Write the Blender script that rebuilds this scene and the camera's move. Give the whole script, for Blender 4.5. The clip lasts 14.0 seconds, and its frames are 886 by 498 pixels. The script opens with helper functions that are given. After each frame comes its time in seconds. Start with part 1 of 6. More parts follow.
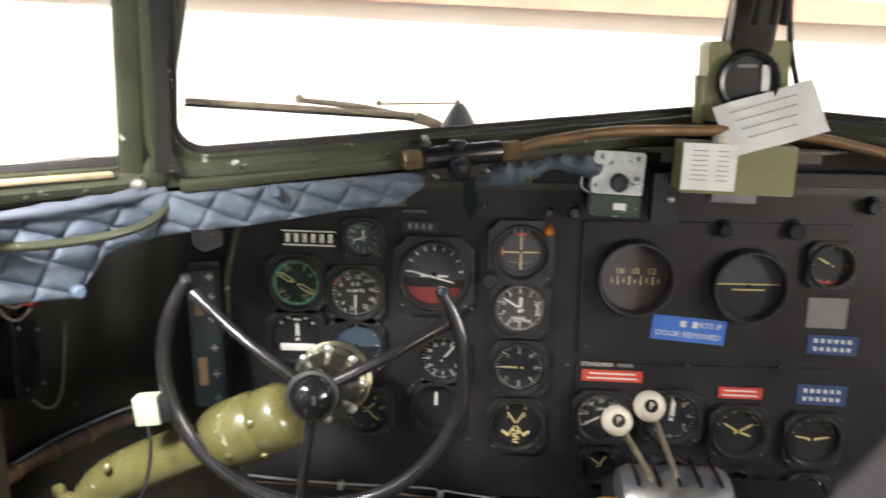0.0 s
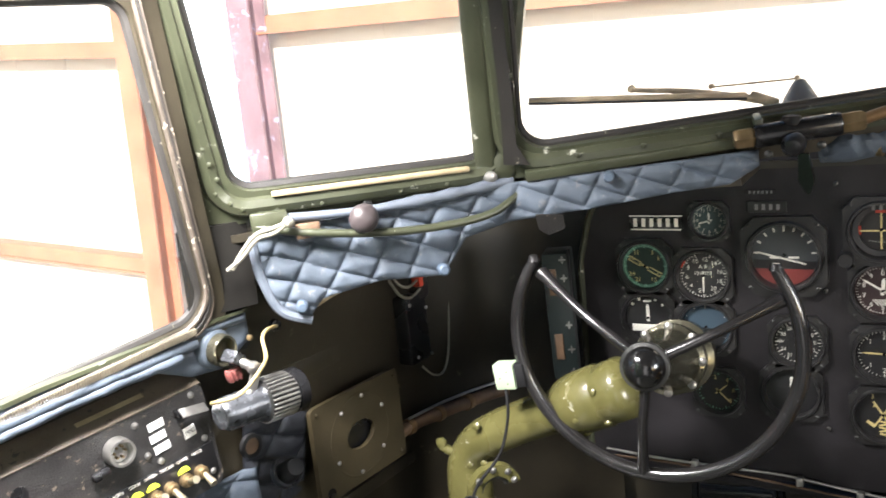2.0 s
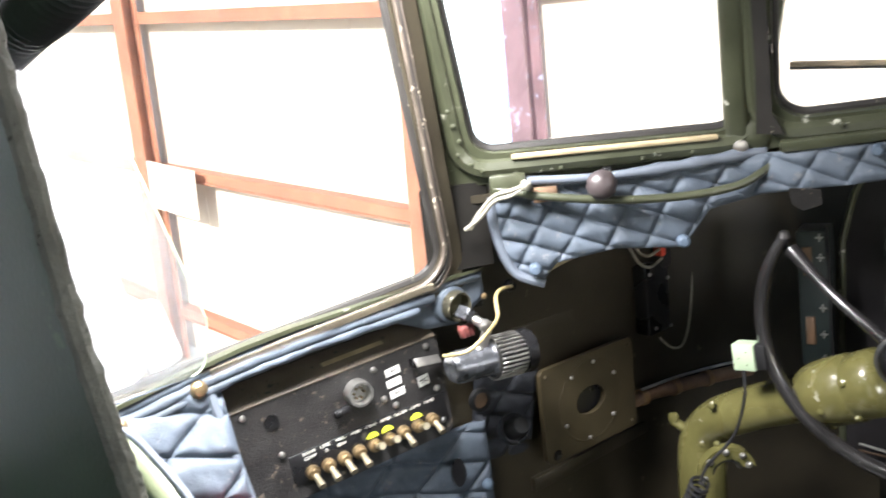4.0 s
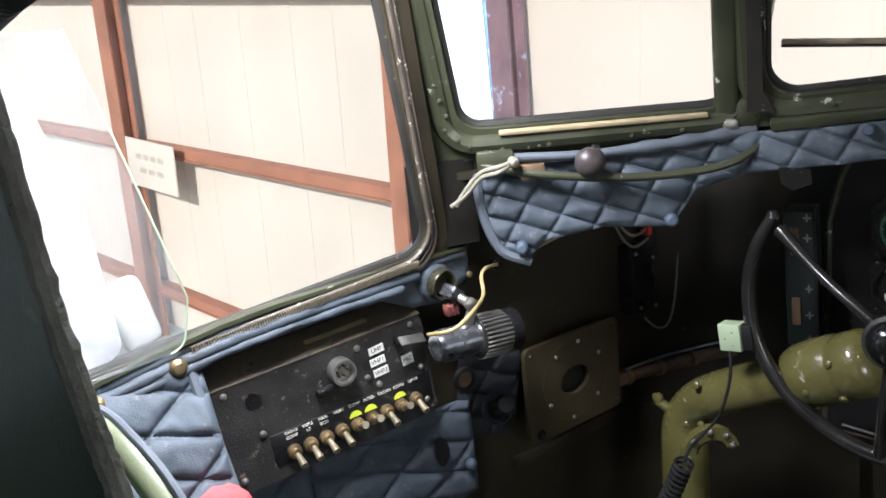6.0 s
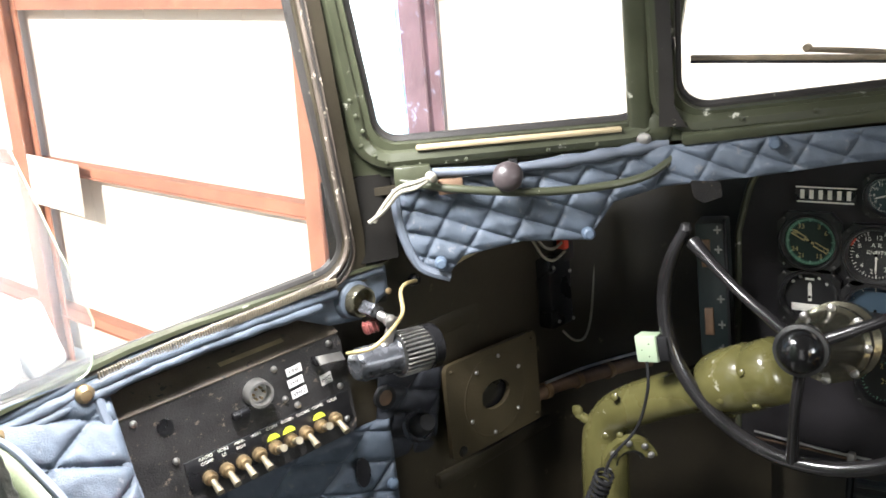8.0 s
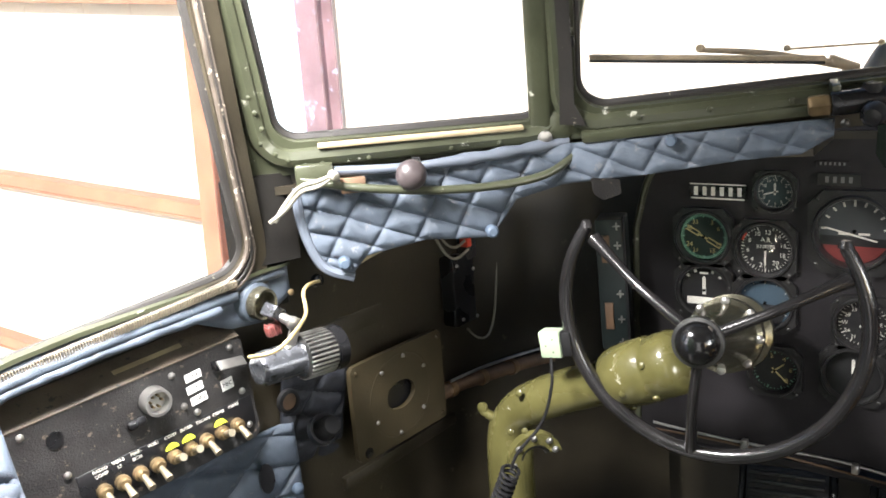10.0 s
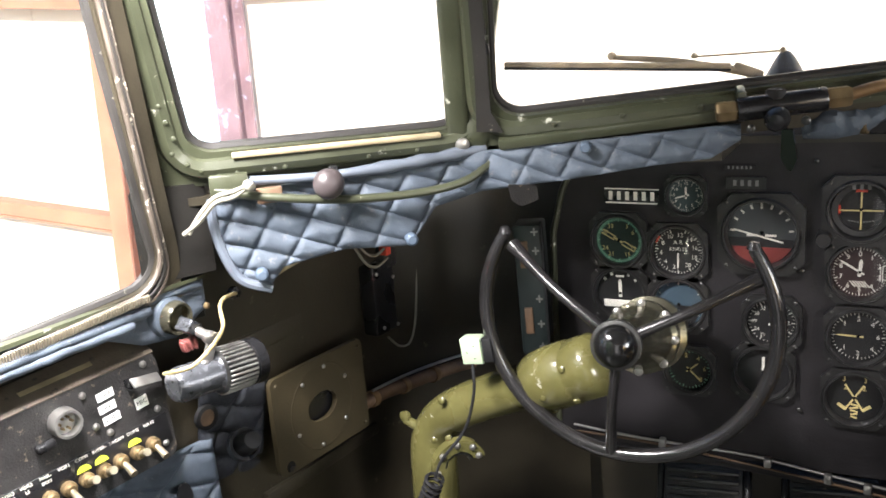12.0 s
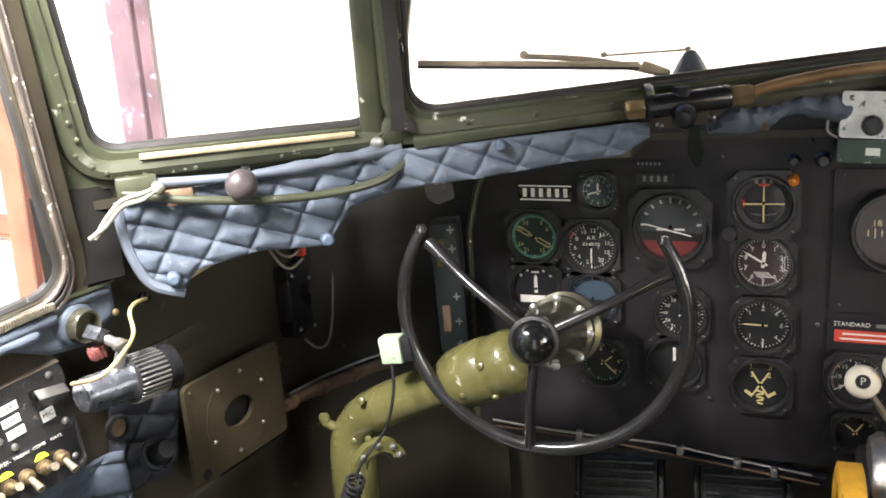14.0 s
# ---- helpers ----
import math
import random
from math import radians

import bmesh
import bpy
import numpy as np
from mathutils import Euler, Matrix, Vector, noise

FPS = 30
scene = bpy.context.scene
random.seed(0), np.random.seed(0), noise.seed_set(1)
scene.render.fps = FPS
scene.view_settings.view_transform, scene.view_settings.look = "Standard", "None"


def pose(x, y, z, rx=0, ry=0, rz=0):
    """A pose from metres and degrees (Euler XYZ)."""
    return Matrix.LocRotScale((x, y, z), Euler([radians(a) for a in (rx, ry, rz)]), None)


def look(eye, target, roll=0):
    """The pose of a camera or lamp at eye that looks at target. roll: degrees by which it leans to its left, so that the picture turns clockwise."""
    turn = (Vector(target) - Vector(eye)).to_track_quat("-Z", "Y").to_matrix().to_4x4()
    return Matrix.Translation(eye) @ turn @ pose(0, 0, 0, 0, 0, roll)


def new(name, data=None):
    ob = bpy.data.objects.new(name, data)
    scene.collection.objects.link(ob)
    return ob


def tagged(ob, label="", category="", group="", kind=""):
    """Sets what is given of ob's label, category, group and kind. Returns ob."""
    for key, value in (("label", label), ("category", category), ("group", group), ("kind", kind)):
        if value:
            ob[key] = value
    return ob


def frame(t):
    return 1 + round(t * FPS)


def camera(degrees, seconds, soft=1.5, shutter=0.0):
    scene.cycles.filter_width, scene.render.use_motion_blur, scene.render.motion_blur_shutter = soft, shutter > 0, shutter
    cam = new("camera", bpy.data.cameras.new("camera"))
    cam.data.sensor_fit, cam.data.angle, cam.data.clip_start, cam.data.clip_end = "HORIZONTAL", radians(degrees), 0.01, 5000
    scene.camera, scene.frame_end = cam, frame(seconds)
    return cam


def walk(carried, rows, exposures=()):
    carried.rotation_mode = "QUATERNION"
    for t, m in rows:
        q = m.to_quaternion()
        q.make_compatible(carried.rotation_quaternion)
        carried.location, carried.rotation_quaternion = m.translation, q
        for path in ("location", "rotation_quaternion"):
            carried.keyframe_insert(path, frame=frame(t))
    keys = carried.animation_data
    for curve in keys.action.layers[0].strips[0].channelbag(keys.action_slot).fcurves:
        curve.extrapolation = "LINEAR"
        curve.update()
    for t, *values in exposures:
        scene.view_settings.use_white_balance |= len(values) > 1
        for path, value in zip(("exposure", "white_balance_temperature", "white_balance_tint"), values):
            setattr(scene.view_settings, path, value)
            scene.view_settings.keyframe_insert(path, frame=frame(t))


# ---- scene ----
cam = camera(52.8, 14.0, soft=1.6, shutter=0.5)
ROWS = [
    (0, (0.1731, 0.1859, 1.6379), (0.0753, 2.4211, 1.1046), 0.55),
    (0.5, (0.2185, 0.1665, 1.6308), (-0.1912, 2.3797, 1.1576), -1.06),
    (1, (0.2536, 0.1495, 1.6257), (-0.3808, 2.3221, 1.2163), -3.21),
    (1.5, (0.2745, 0.1353, 1.6226), (-0.5847, 2.2180, 1.1595), -3.62),
    (2, (0.2860, 0.1261, 1.6221), (-0.8174, 2.0897, 1.1563), -6.38),
    (2.5, (0.2897, 0.1266, 1.6221), (-0.8568, 2.0586, 1.1296), -6.16),
    (3, (0.2914, 0.1347, 1.6220), (-0.9175, 2.0165, 1.0856), -8.06),
    (3.5, (0.2986, 0.1424, 1.6240), (-1.0424, 1.9299, 1.0796), -5.95),
    (4, (0.3089, 0.1449, 1.6268), (-1.3173, 1.6938, 1.1305), -6.71),
    (4.2, (0.3083, 0.1464, 1.6263), (-1.3368, 1.6702, 1.1150), -6.91),
    (6.3, (0.2904, 0.1528, 1.6209), (-1.2747, 1.7405, 1.0558), -5.78),
    (6.5, (0.2891, 0.1536, 1.6210), (-1.2531, 1.7633, 1.0547), -5.81),
    (7, (0.2859, 0.1557, 1.6204), (-1.1983, 1.8213, 1.0611), -5.50),
    (7.5, (0.2850, 0.1558, 1.6196), (-1.1728, 1.8514, 1.0813), -5.63),
    (8, (0.2824, 0.1590, 1.6183), (-1.1460, 1.8808, 1.0841), -5.51),
    (8.5, (0.2791, 0.1615, 1.6177), (-1.0921, 1.9287, 1.0823), -5.39),
    (10.8, (0.2704, 0.1662, 1.6160), (-0.8737, 2.0802, 1.0523), -4.61),
    (11, (0.2700, 0.1670, 1.6160), (-0.8543, 2.0931, 1.0539), -4.64),
    (11.5, (0.2696, 0.1674, 1.6170), (-0.8105, 2.1199, 1.0592), -4.52),
    (12, (0.2693, 0.1679, 1.6174), (-0.7686, 2.1427, 1.0581), -4.57),
    (12.5, (0.2683, 0.1680, 1.6177), (-0.7314, 2.1614, 1.0545), -4.46),
    (13, (0.2672, 0.1675, 1.6184), (-0.6827, 2.1837, 1.0504), -4.58),
    (13.5, (0.2657, 0.1667, 1.6196), (-0.6255, 2.2085, 1.0478), -4.38),
    (14, (0.2645, 0.1696, 1.6188), (-0.5711, 2.2319, 1.0368), -4.27),
]
EXPOSURES = [(0.0, 1.95, 6450, 11), (3.4, 2.00, 6450, 10), (4.2, 1.42, 6300, 10), (6.3, 0.46, 6050, 10), (7.0, 0.76, 6050, 10), (7.5, 1.14, 6150, 10), (8.7, 1.66, 6400, 10), (11.0, 1.91, 6450, 11), (14.0, 1.82, 6450, 12)]
walk(cam, [(t, look(e, g, r)) for t, e, g, r in ROWS], EXPOSURES)

# ---- daylight: low sun from behind the aircraft on to the hangar wall, open sky above ----
world = bpy.data.worlds.new("sky")
scene.world = world
world.use_nodes = True
wn = world.node_tree.nodes
sky = wn.new("ShaderNodeTexSky")
sky.sky_type, sky.sun_disc = "NISHITA", False
sky.sun_elevation, sky.sun_rotation = radians(24), radians(150)
world.node_tree.links.new(sky.outputs[0], wn["Background"].inputs[0])
wn["Background"].inputs[1].default_value = 0.13
sun = new("sun", bpy.data.lights.new("sun", "SUN"))
sun.data.energy, sun.data.angle, sun.data.color = 4.0, radians(0.6), (1.0, 0.95, 0.88)
sun.matrix_world = look((5.0, -8.66, 4.45), (0, 0, 0))


def daylight(name, m, w, h, watts):
    """An added lamp that brightens the cockpit, set in an opening out of view."""
    lamp_data = bpy.data.lights.new(name, "AREA")
    lamp_data.shape, lamp_data.size, lamp_data.size_y, lamp_data.energy, lamp_data.color = "RECTANGLE", w, h, watts, (1.0, 0.965, 0.945)
    ob = new(name, lamp_data)
    ob.matrix_world = m


# three added fill lamps, all out of view
daylight("hatch_fill", look((-0.38, 0.58, 1.875), (-0.76, 0.50, 1.20)), 0.20, 0.30, 19)
daylight("doorway_fill", look((0.5, -0.90, 1.15), (0.3, 1.4, 1.20)), 0.60, 1.50, 1.3)
daylight("starboard_fill", look((1.545, 0.45, 1.50), (0.0, 0.62, 1.25)), 0.52, 0.34, 4)


# ---- materials ----
def material(name, color, rough=0.5, metal=0.0, vary=0.25, scale=18.0, bump=0.15, fine=260.0, wear=None, wear_amount=0.0, coat=0.0, spec=0.5):
    """Paint, metal or plastic: blotches, fine grain, relief and optional chips that show another colour."""
    m = bpy.data.materials.new(name)
    m.use_nodes = True
    nt = m.node_tree
    n, l = nt.nodes, nt.links
    b = n["Principled BSDF"]
    tex = n.new("ShaderNodeTexCoord")
    big = n.new("ShaderNodeTexNoise")
    big.inputs["Scale"].default_value, big.inputs["Detail"].default_value = scale, 6
    l.new(tex.outputs["Object"], big.inputs["Vector"])
    small = n.new("ShaderNodeTexNoise")
    small.inputs["Scale"].default_value, small.inputs["Detail"].default_value = fine, 3
    l.new(tex.outputs["Object"], small.inputs["Vector"])
    ramp = n.new("ShaderNodeValToRGB")
    ramp.color_ramp.elements[0].position, ramp.color_ramp.elements[1].position = 0.3, 0.7
    ramp.color_ramp.elements[0].color = (*[c * (1 - vary) for c in color], 1)
    ramp.color_ramp.elements[1].color = (*[min(1, c * (1 + vary)) for c in color], 1)
    l.new(big.outputs["Fac"], ramp.inputs[0])
    out = ramp.outputs[0]
    if wear:
        mask = n.new("ShaderNodeTexNoise")
        mask.inputs["Scale"].default_value, mask.inputs["Detail"].default_value = scale * 2.7, 9
        mask.inputs["Roughness"].default_value = 0.7
        l.new(tex.outputs["Object"], mask.inputs["Vector"])
        cut = n.new("ShaderNodeValToRGB")
        cut.color_ramp.elements[0].position, cut.color_ramp.elements[1].position = 0.72 - wear_amount, 0.75 - wear_amount
        l.new(mask.outputs["Fac"], cut.inputs[0])
        mix = n.new("ShaderNodeMix")
        mix.data_type = "RGBA"
        l.new(cut.outputs[0], mix.inputs["Factor"])
        l.new(out, mix.inputs[6])
        mix.inputs[7].default_value = (*wear, 1)
        out = mix.outputs[2]
    l.new(out, b.inputs["Base Color"])
    rr = n.new("ShaderNodeMapRange")
    rr.inputs["To Min"].default_value, rr.inputs["To Max"].default_value = max(0.03, rough - 0.13), min(1, rough + 0.13)
    l.new(big.outputs["Fac"], rr.inputs["Value"])
    l.new(rr.outputs[0], b.inputs["Roughness"])
    b.inputs["Metallic"].default_value = metal
    b.inputs["Coat Weight"].default_value = coat
    b.inputs["Specular IOR Level"].default_value = spec
    bp = n.new("ShaderNodeBump")
    bp.inputs["Strength"].default_value, bp.inputs["Distance"].default_value = bump, 0.002
    l.new(small.outputs["Fac"], bp.inputs["Height"])
    l.new(bp.outputs[0], b.inputs["Normal"])
    return m


def clear(name, tint, gloss=0.06, haze=0.0):
    """A thin clear pane: see-through with a faint gloss and a little dust."""
    m = bpy.data.materials.new(name)
    m.use_nodes = True
    nt = m.node_tree
    n, l = nt.nodes, nt.links
    n.remove(n["Principled BSDF"])
    tr, gl, df = n.new("ShaderNodeBsdfTransparent"), n.new("ShaderNodeBsdfGlossy"), n.new("ShaderNodeBsdfTranslucent")
    tr.inputs[0].default_value = (*tint, 1)
    gl.inputs["Roughness"].default_value = 0.04
    df.inputs[0].default_value = (0.95, 0.96, 0.98, 1)
    fres = n.new("ShaderNodeFresnel")
    fres.inputs[0].default_value = 1.3
    m1, m2 = n.new("ShaderNodeMixShader"), n.new("ShaderNodeMixShader")
    l.new(fres.outputs[0], m1.inputs[0])
    l.new(tr.outputs[0], m1.inputs[1])
    l.new(gl.outputs[0], m1.inputs[2])
    noise_tex = n.new("ShaderNodeTexNoise")
    noise_tex.inputs["Scale"].default_value = 14
    mul = n.new("ShaderNodeMath")
    mul.operation = "MULTIPLY_ADD"
    mul.inputs[1].default_value = haze * 0.7
    mul.inputs[2].default_value = haze * 0.65
    l.new(noise_tex.outputs["Fac"], mul.inputs[0])
    l.new(mul.outputs[0], m2.inputs[0])
    l.new(m1.outputs[0], m2.inputs[1])
    l.new(df.outputs[0], m2.inputs[2])
    l.new(m2.outputs[0], n["Material Output"].inputs[0])
    return m


# the wall's green darkened to near black, against the fill lamp on the pillar
PILLAR_SHADED = material("pillar_shaded_green", (0.0075, 0.0068, 0.0058), 0.6, spec=0.2, vary=0.4, scale=14, wear=(0.03, 0.03, 0.022), wear_amount=0.05)
DARK_GREEN = material("dark_green_paint", (0.025, 0.0205, 0.0125), 0.42, vary=0.45, scale=9, wear=(0.06, 0.055, 0.035), wear_amount=0.08)
FRAME_GREEN = material("frame_green_paint", (0.040, 0.044, 0.026), 0.34, vary=0.25, scale=14, wear=(0.42, 0.42, 0.36), wear_amount=0.09, coat=0.2)
OLIVE = material("olive_gloss_paint", (0.110, 0.102, 0.036), 0.27, vary=0.28, scale=12, bump=0.3, fine=120, wear=(0.36, 0.35, 0.28), wear_amount=0.075, coat=0.5)
PLATE_OLIVE = material("plate_olive_paint", (0.038, 0.029, 0.014), 0.5, vary=0.25, scale=20, wear=(0.12, 0.09, 0.05), wear_amount=0.05)
BOX_OLIVE = material("box_olive_paint", (0.17, 0.17, 0.075), 0.5, vary=0.12)
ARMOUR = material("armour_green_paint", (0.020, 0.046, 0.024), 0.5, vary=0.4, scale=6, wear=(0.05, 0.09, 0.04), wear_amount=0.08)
BLACK_PANEL = material("panel_black_paint", (0.0148, 0.0134, 0.0150), 0.46, spec=0.35, vary=0.45, scale=14, wear=(0.06, 0.06, 0.06), wear_amount=0.03)
BLACK_BOX = material("crackle_black_paint", (0.022, 0.021, 0.021), 0.42, vary=0.4, scale=30, bump=0.5, fine=420, wear=(0.13, 0.105, 0.08), wear_amount=0.115)
BEZEL = material("bezel_black", (0.017, 0.0165, 0.0165), 0.33, vary=0.35, wear=(0.09, 0.088, 0.08), wear_amount=0.07)
BLACK = material("black_plastic", (0.010, 0.010, 0.011), 0.28, vary=0.2)
RUBBER = material("black_rubber", (0.011, 0.011, 0.012), 0.65, vary=0.3, spec=0.25)
WHEEL_BLACK = material("worn_black_wheel", (0.016, 0.0152, 0.0155), 0.22, vary=0.35, scale=24, wear=(0.10, 0.10, 0.10), wear_amount=0.05, coat=0.5)
HUB_BLACK = material("glossy_black_hub", (0.008, 0.008, 0.008), 0.10, vary=0.1, coat=0.6)
FACE = material("dial_black", (0.010, 0.010, 0.011), 0.5, vary=0.1)
FACE_GREEN = material("dial_dark_green", (0.010, 0.024, 0.021), 0.5, vary=0.1)
FACE_BROWN = material("dial_brown", (0.030, 0.016, 0.016), 0.5, vary=0.15)
FACE_GREY = material("dial_grey", (0.05, 0.055, 0.06), 0.5, vary=0.15)
FACE_RED = material("dial_red", (0.16, 0.028, 0.025), 0.5, vary=0.2)
FACE_SKY = material("dial_blue_grey", (0.045, 0.075, 0.105), 0.45, vary=0.1)
WHITE = material("white_marking", (0.70, 0.68, 0.62), 0.6, vary=0.08)
LUME = material("aged_lume_marking", (0.60, 0.49, 0.22), 0.6, vary=0.2)
RING_GREEN = material("dial_ring_green", (0.075, 0.19, 0.135), 0.5, vary=0.2)
FACE_TEAL = material("dial_teal_grey", (0.030, 0.052, 0.058), 0.5, vary=0.15)
TEAL = material("dark_teal_paint", (0.030, 0.055, 0.043), 0.4, vary=0.25, scale=30, wear=(0.35, 0.36, 0.33), wear_amount=0.10)
SWITCH_TEAL = material("teal_black_paint", (0.011, 0.017, 0.017), 0.45, vary=0.3, wear=(0.07, 0.08, 0.075), wear_amount=0.05)
KNOB_BROWN = material("worn_brown_black_rubber", (0.050, 0.040, 0.041), 0.42, vary=0.25, scale=40)
LUME_GREEN = material("green_lume_marking", (0.30, 0.58, 0.42), 0.6, vary=0.2)
RED = material("red_paint", (0.55, 0.06, 0.035), 0.5, vary=0.12)
ORANGE = material("orange_plastic", (0.42, 0.13, 0.012), 0.2, vary=0.1)
BLUE_LABEL = material("blue_label", (0.05, 0.15, 0.50), 0.4, vary=0.1)
NAVY_LABEL = material("navy_label", (0.03, 0.06, 0.16), 0.4, vary=0.1)
PAPER = material("paper_white", (0.72, 0.72, 0.69), 0.8, vary=0.08, scale=30)
CREAM = material("cream_plastic", (0.66, 0.60, 0.48), 0.35, vary=0.1, coat=0.2)
PALE_GREEN = material("pale_green_plastic", (0.36, 0.45, 0.31), 0.45, vary=0.06)
YELLOW = material("worn_yellow_paint", (0.48, 0.25, 0.02), 0.5, vary=0.25, scale=40, wear=(0.1, 0.07, 0.02), wear_amount=0.08)
NEON = material("yellow_tape", (0.62, 0.72, 0.05), 0.5, vary=0.1)
GREY_MARK = material("grey_engraving", (0.16, 0.16, 0.16), 0.6, vary=0.1)
DARK_STEEL = material("blackened_steel", (0.07, 0.07, 0.068), 0.35, metal=0.7, vary=0.3, scale=40)
LEVER = material("worn_brass_lever", (0.36, 0.31, 0.22), 0.34, metal=0.7, vary=0.25, scale=60)
STEEL = material("dull_steel", (0.42, 0.41, 0.39), 0.38, metal=0.9, vary=0.25, scale=40)
ALU = material("bare_aluminium", (0.55, 0.57, 0.55), 0.36, metal=0.7, vary=0.3, scale=35, wear=(0.10, 0.12, 0.10), wear_amount=0.12)
BRASS = material("aged_brass", (0.24, 0.175, 0.095), 0.45, metal=0.8, vary=0.3, scale=40)
COPPER = material("brown_pipe", (0.19, 0.115, 0.055), 0.45, metal=0.4, vary=0.3, scale=30)
BROWN_WRAP = material("brown_wrapped_pipe", (0.115, 0.068, 0.038), 0.65, vary=0.4, scale=40)
WIRE_WHITE = material("dirty_white_wire", (0.21, 0.20, 0.16), 0.6, vary=0.2)
WIRE_YELLOW = material("yellow_wire", (0.30, 0.235, 0.11), 0.5, vary=0.2)
TAN_STRIP = material("tan_sealing_strip", (0.29, 0.235, 0.14), 0.6, vary=0.25, scale=30)
QUILT = material("blue_quilted_vinyl", (0.063, 0.079, 0.102), 0.56, spec=0.35, vary=0.30, scale=26, bump=0.5, fine=620, wear=(0.115, 0.125, 0.14), wear_amount=0.11)
# darker copy of QUILT with the shade put into its colour
QUILT_SHADED = material("shaded_blue_vinyl", (0.022, 0.024, 0.030), 0.5, spec=0.35, vary=0.35, scale=26, bump=0.5, fine=500)
QUILT_TRIM = material("blue_grey_piping", (0.085, 0.10, 0.125), 0.5, vary=0.2)
SNAP = material("blue_snap_button", (0.060, 0.085, 0.12), 0.6, vary=0.1)
RED_CLOTH = material("red_fuzzy_cloth", (0.62, 0.09, 0.10), 0.95, vary=0.15, scale=60, bump=0.8, fine=900)
STRIP = material("weathered_seal_strip", (0.060, 0.048, 0.038), 0.5, vary=0.4, scale=30, wear=(0.40, 0.36, 0.29), wear_amount=0.13)
STRIP_TAN = material("tan_ribbed_seal", (0.13, 0.112, 0.082), 0.45, vary=0.35, scale=30, wear=(0.05, 0.045, 0.04), wear_amount=0.12)
WORN_OLIVE = material("worn_olive_metal", (0.20, 0.19, 0.14), 0.20, metal=0.85, vary=0.3, scale=22, wear=(0.07, 0.068, 0.045), wear_amount=0.06)
EDGE_GREY = material("ragged_grey_rubber", (0.105, 0.11, 0.095), 0.6, vary=0.4, scale=40, bump=0.6, fine=300, wear=(0.03, 0.035, 0.025), wear_amount=0.1)
SIGN_INK = material("faded_sign_ink", (0.38, 0.33, 0.28), 0.7, vary=0.1)
# dust on the radio's top, and painted light on its side edge
DUSTY_LIT = material("dusty_lit_brown", (0.085, 0.068, 0.050), 0.6, vary=0.3, scale=25, bump=0.4, fine=400, wear=(0.03, 0.028, 0.026), wear_amount=0.12)
LAMP_GREY = material("worn_lamp_metal", (0.085, 0.090, 0.10), 0.27, metal=0.6, vary=0.4, scale=45, wear=(0.02, 0.02, 0.02), wear_amount=0.14)
WEATHERED = material("weathered_bronze", (0.25, 0.195, 0.13), 0.6, metal=0.3, vary=0.35, scale=50)
DARK_RED = material("dusty_red_plastic", (0.13, 0.034, 0.030), 0.55, vary=0.3, scale=60)
SEAL = material("grey_rubber_seal", (0.012, 0.0105, 0.009), 0.6, vary=0.3, wear=(0.2, 0.18, 0.14), wear_amount=0.06)
HOSE_GREEN = material("grey_green_hose", (0.13, 0.15, 0.09), 0.45, vary=0.2)
WALL_SHEET = material("cream_sheet_metal", (0.53, 0.475, 0.42), 0.6, vary=0.06, scale=0.8, bump=0.05, fine=20)
BEAM_RED = material("red_oxide_steel", (0.29, 0.125, 0.078), 0.6, vary=0.2, scale=3, fine=60)
POST_BROWN = material("weathered_brown_steel", (0.17, 0.105, 0.125), 0.6, vary=0.3, scale=3, wear=(0.30, 0.32, 0.45), wear_amount=0.13, fine=60)
STRIP_BLUE = material("faded_blue_paint", (0.22, 0.38, 0.70), 0.5, vary=0.2, scale=3, wear=(0.6, 0.7, 0.85), wear_amount=0.2, fine=60)
CONCRETE = material("hangar_concrete", (0.36, 0.34, 0.31), 0.8, vary=0.15, scale=0.7, fine=40)
SKIN = material("fuselage_skin", (0.10, 0.11, 0.07), 0.5, vary=0.15, scale=4)
FLOOR = material("worn_floor_plate", (0.03, 0.032, 0.022), 0.6, vary=0.4, scale=8)
GLASS = clear("window_glass", (0.97, 0.98, 0.97), haze=0.012)
ACRYLIC = clear("scratched_acrylic", (0.95, 0.96, 0.97), haze=0.13)
# strong haze that imitates white glare on the acrylic
GLARE = clear("glare_acrylic", (0.96, 0.97, 0.98), haze=0.80)
DIAL_GLASS = clear("dial_glass", (0.97, 0.97, 0.97))


# ---- building helpers ----
Z = Vector((0, 0, 1))


def part(name, bm, mat, parent=None, label="", m=None):
    """Links a bmesh as one object, under a thing where a parent is given."""
    me = bpy.data.meshes.new(name)
    bmesh.ops.recalc_face_normals(bm, faces=bm.faces)
    bm.to_mesh(me)
    bm.free()
    me.materials.append(mat)
    me.polygons.foreach_set("use_smooth", [True] * len(me.polygons))
    me.set_sharp_from_angle(angle=radians(38))
    ob = new(name, me)
    if parent:
        ob.parent = parent
    if m is not None:
        ob.matrix_basis = m
    return tagged(ob, label)


def thing(name, m, label, category, group=""):
    return tagged(at(new(name), m), label, category, group)


def at(ob, m):
    ob.matrix_basis = m
    return ob


def axes(o, ex, up):
    """A pose at o whose x runs along ex and whose y is near up; z looks out of the plane."""
    x = Vector(ex).normalized()
    z = x.cross(Vector(up)).normalized()
    y = z.cross(x)
    m = Matrix((x, y, z)).transposed().to_4x4()
    m.translation = Vector(o)
    return m


def along(p, q):
    """A pose at p whose z points to q, and the distance."""
    d = Vector(q) - Vector(p)
    m = d.to_track_quat("Z", "Y").to_matrix().to_4x4()
    m.translation = Vector(p)
    return m, d.length


def mesh():
    return bmesh.new()


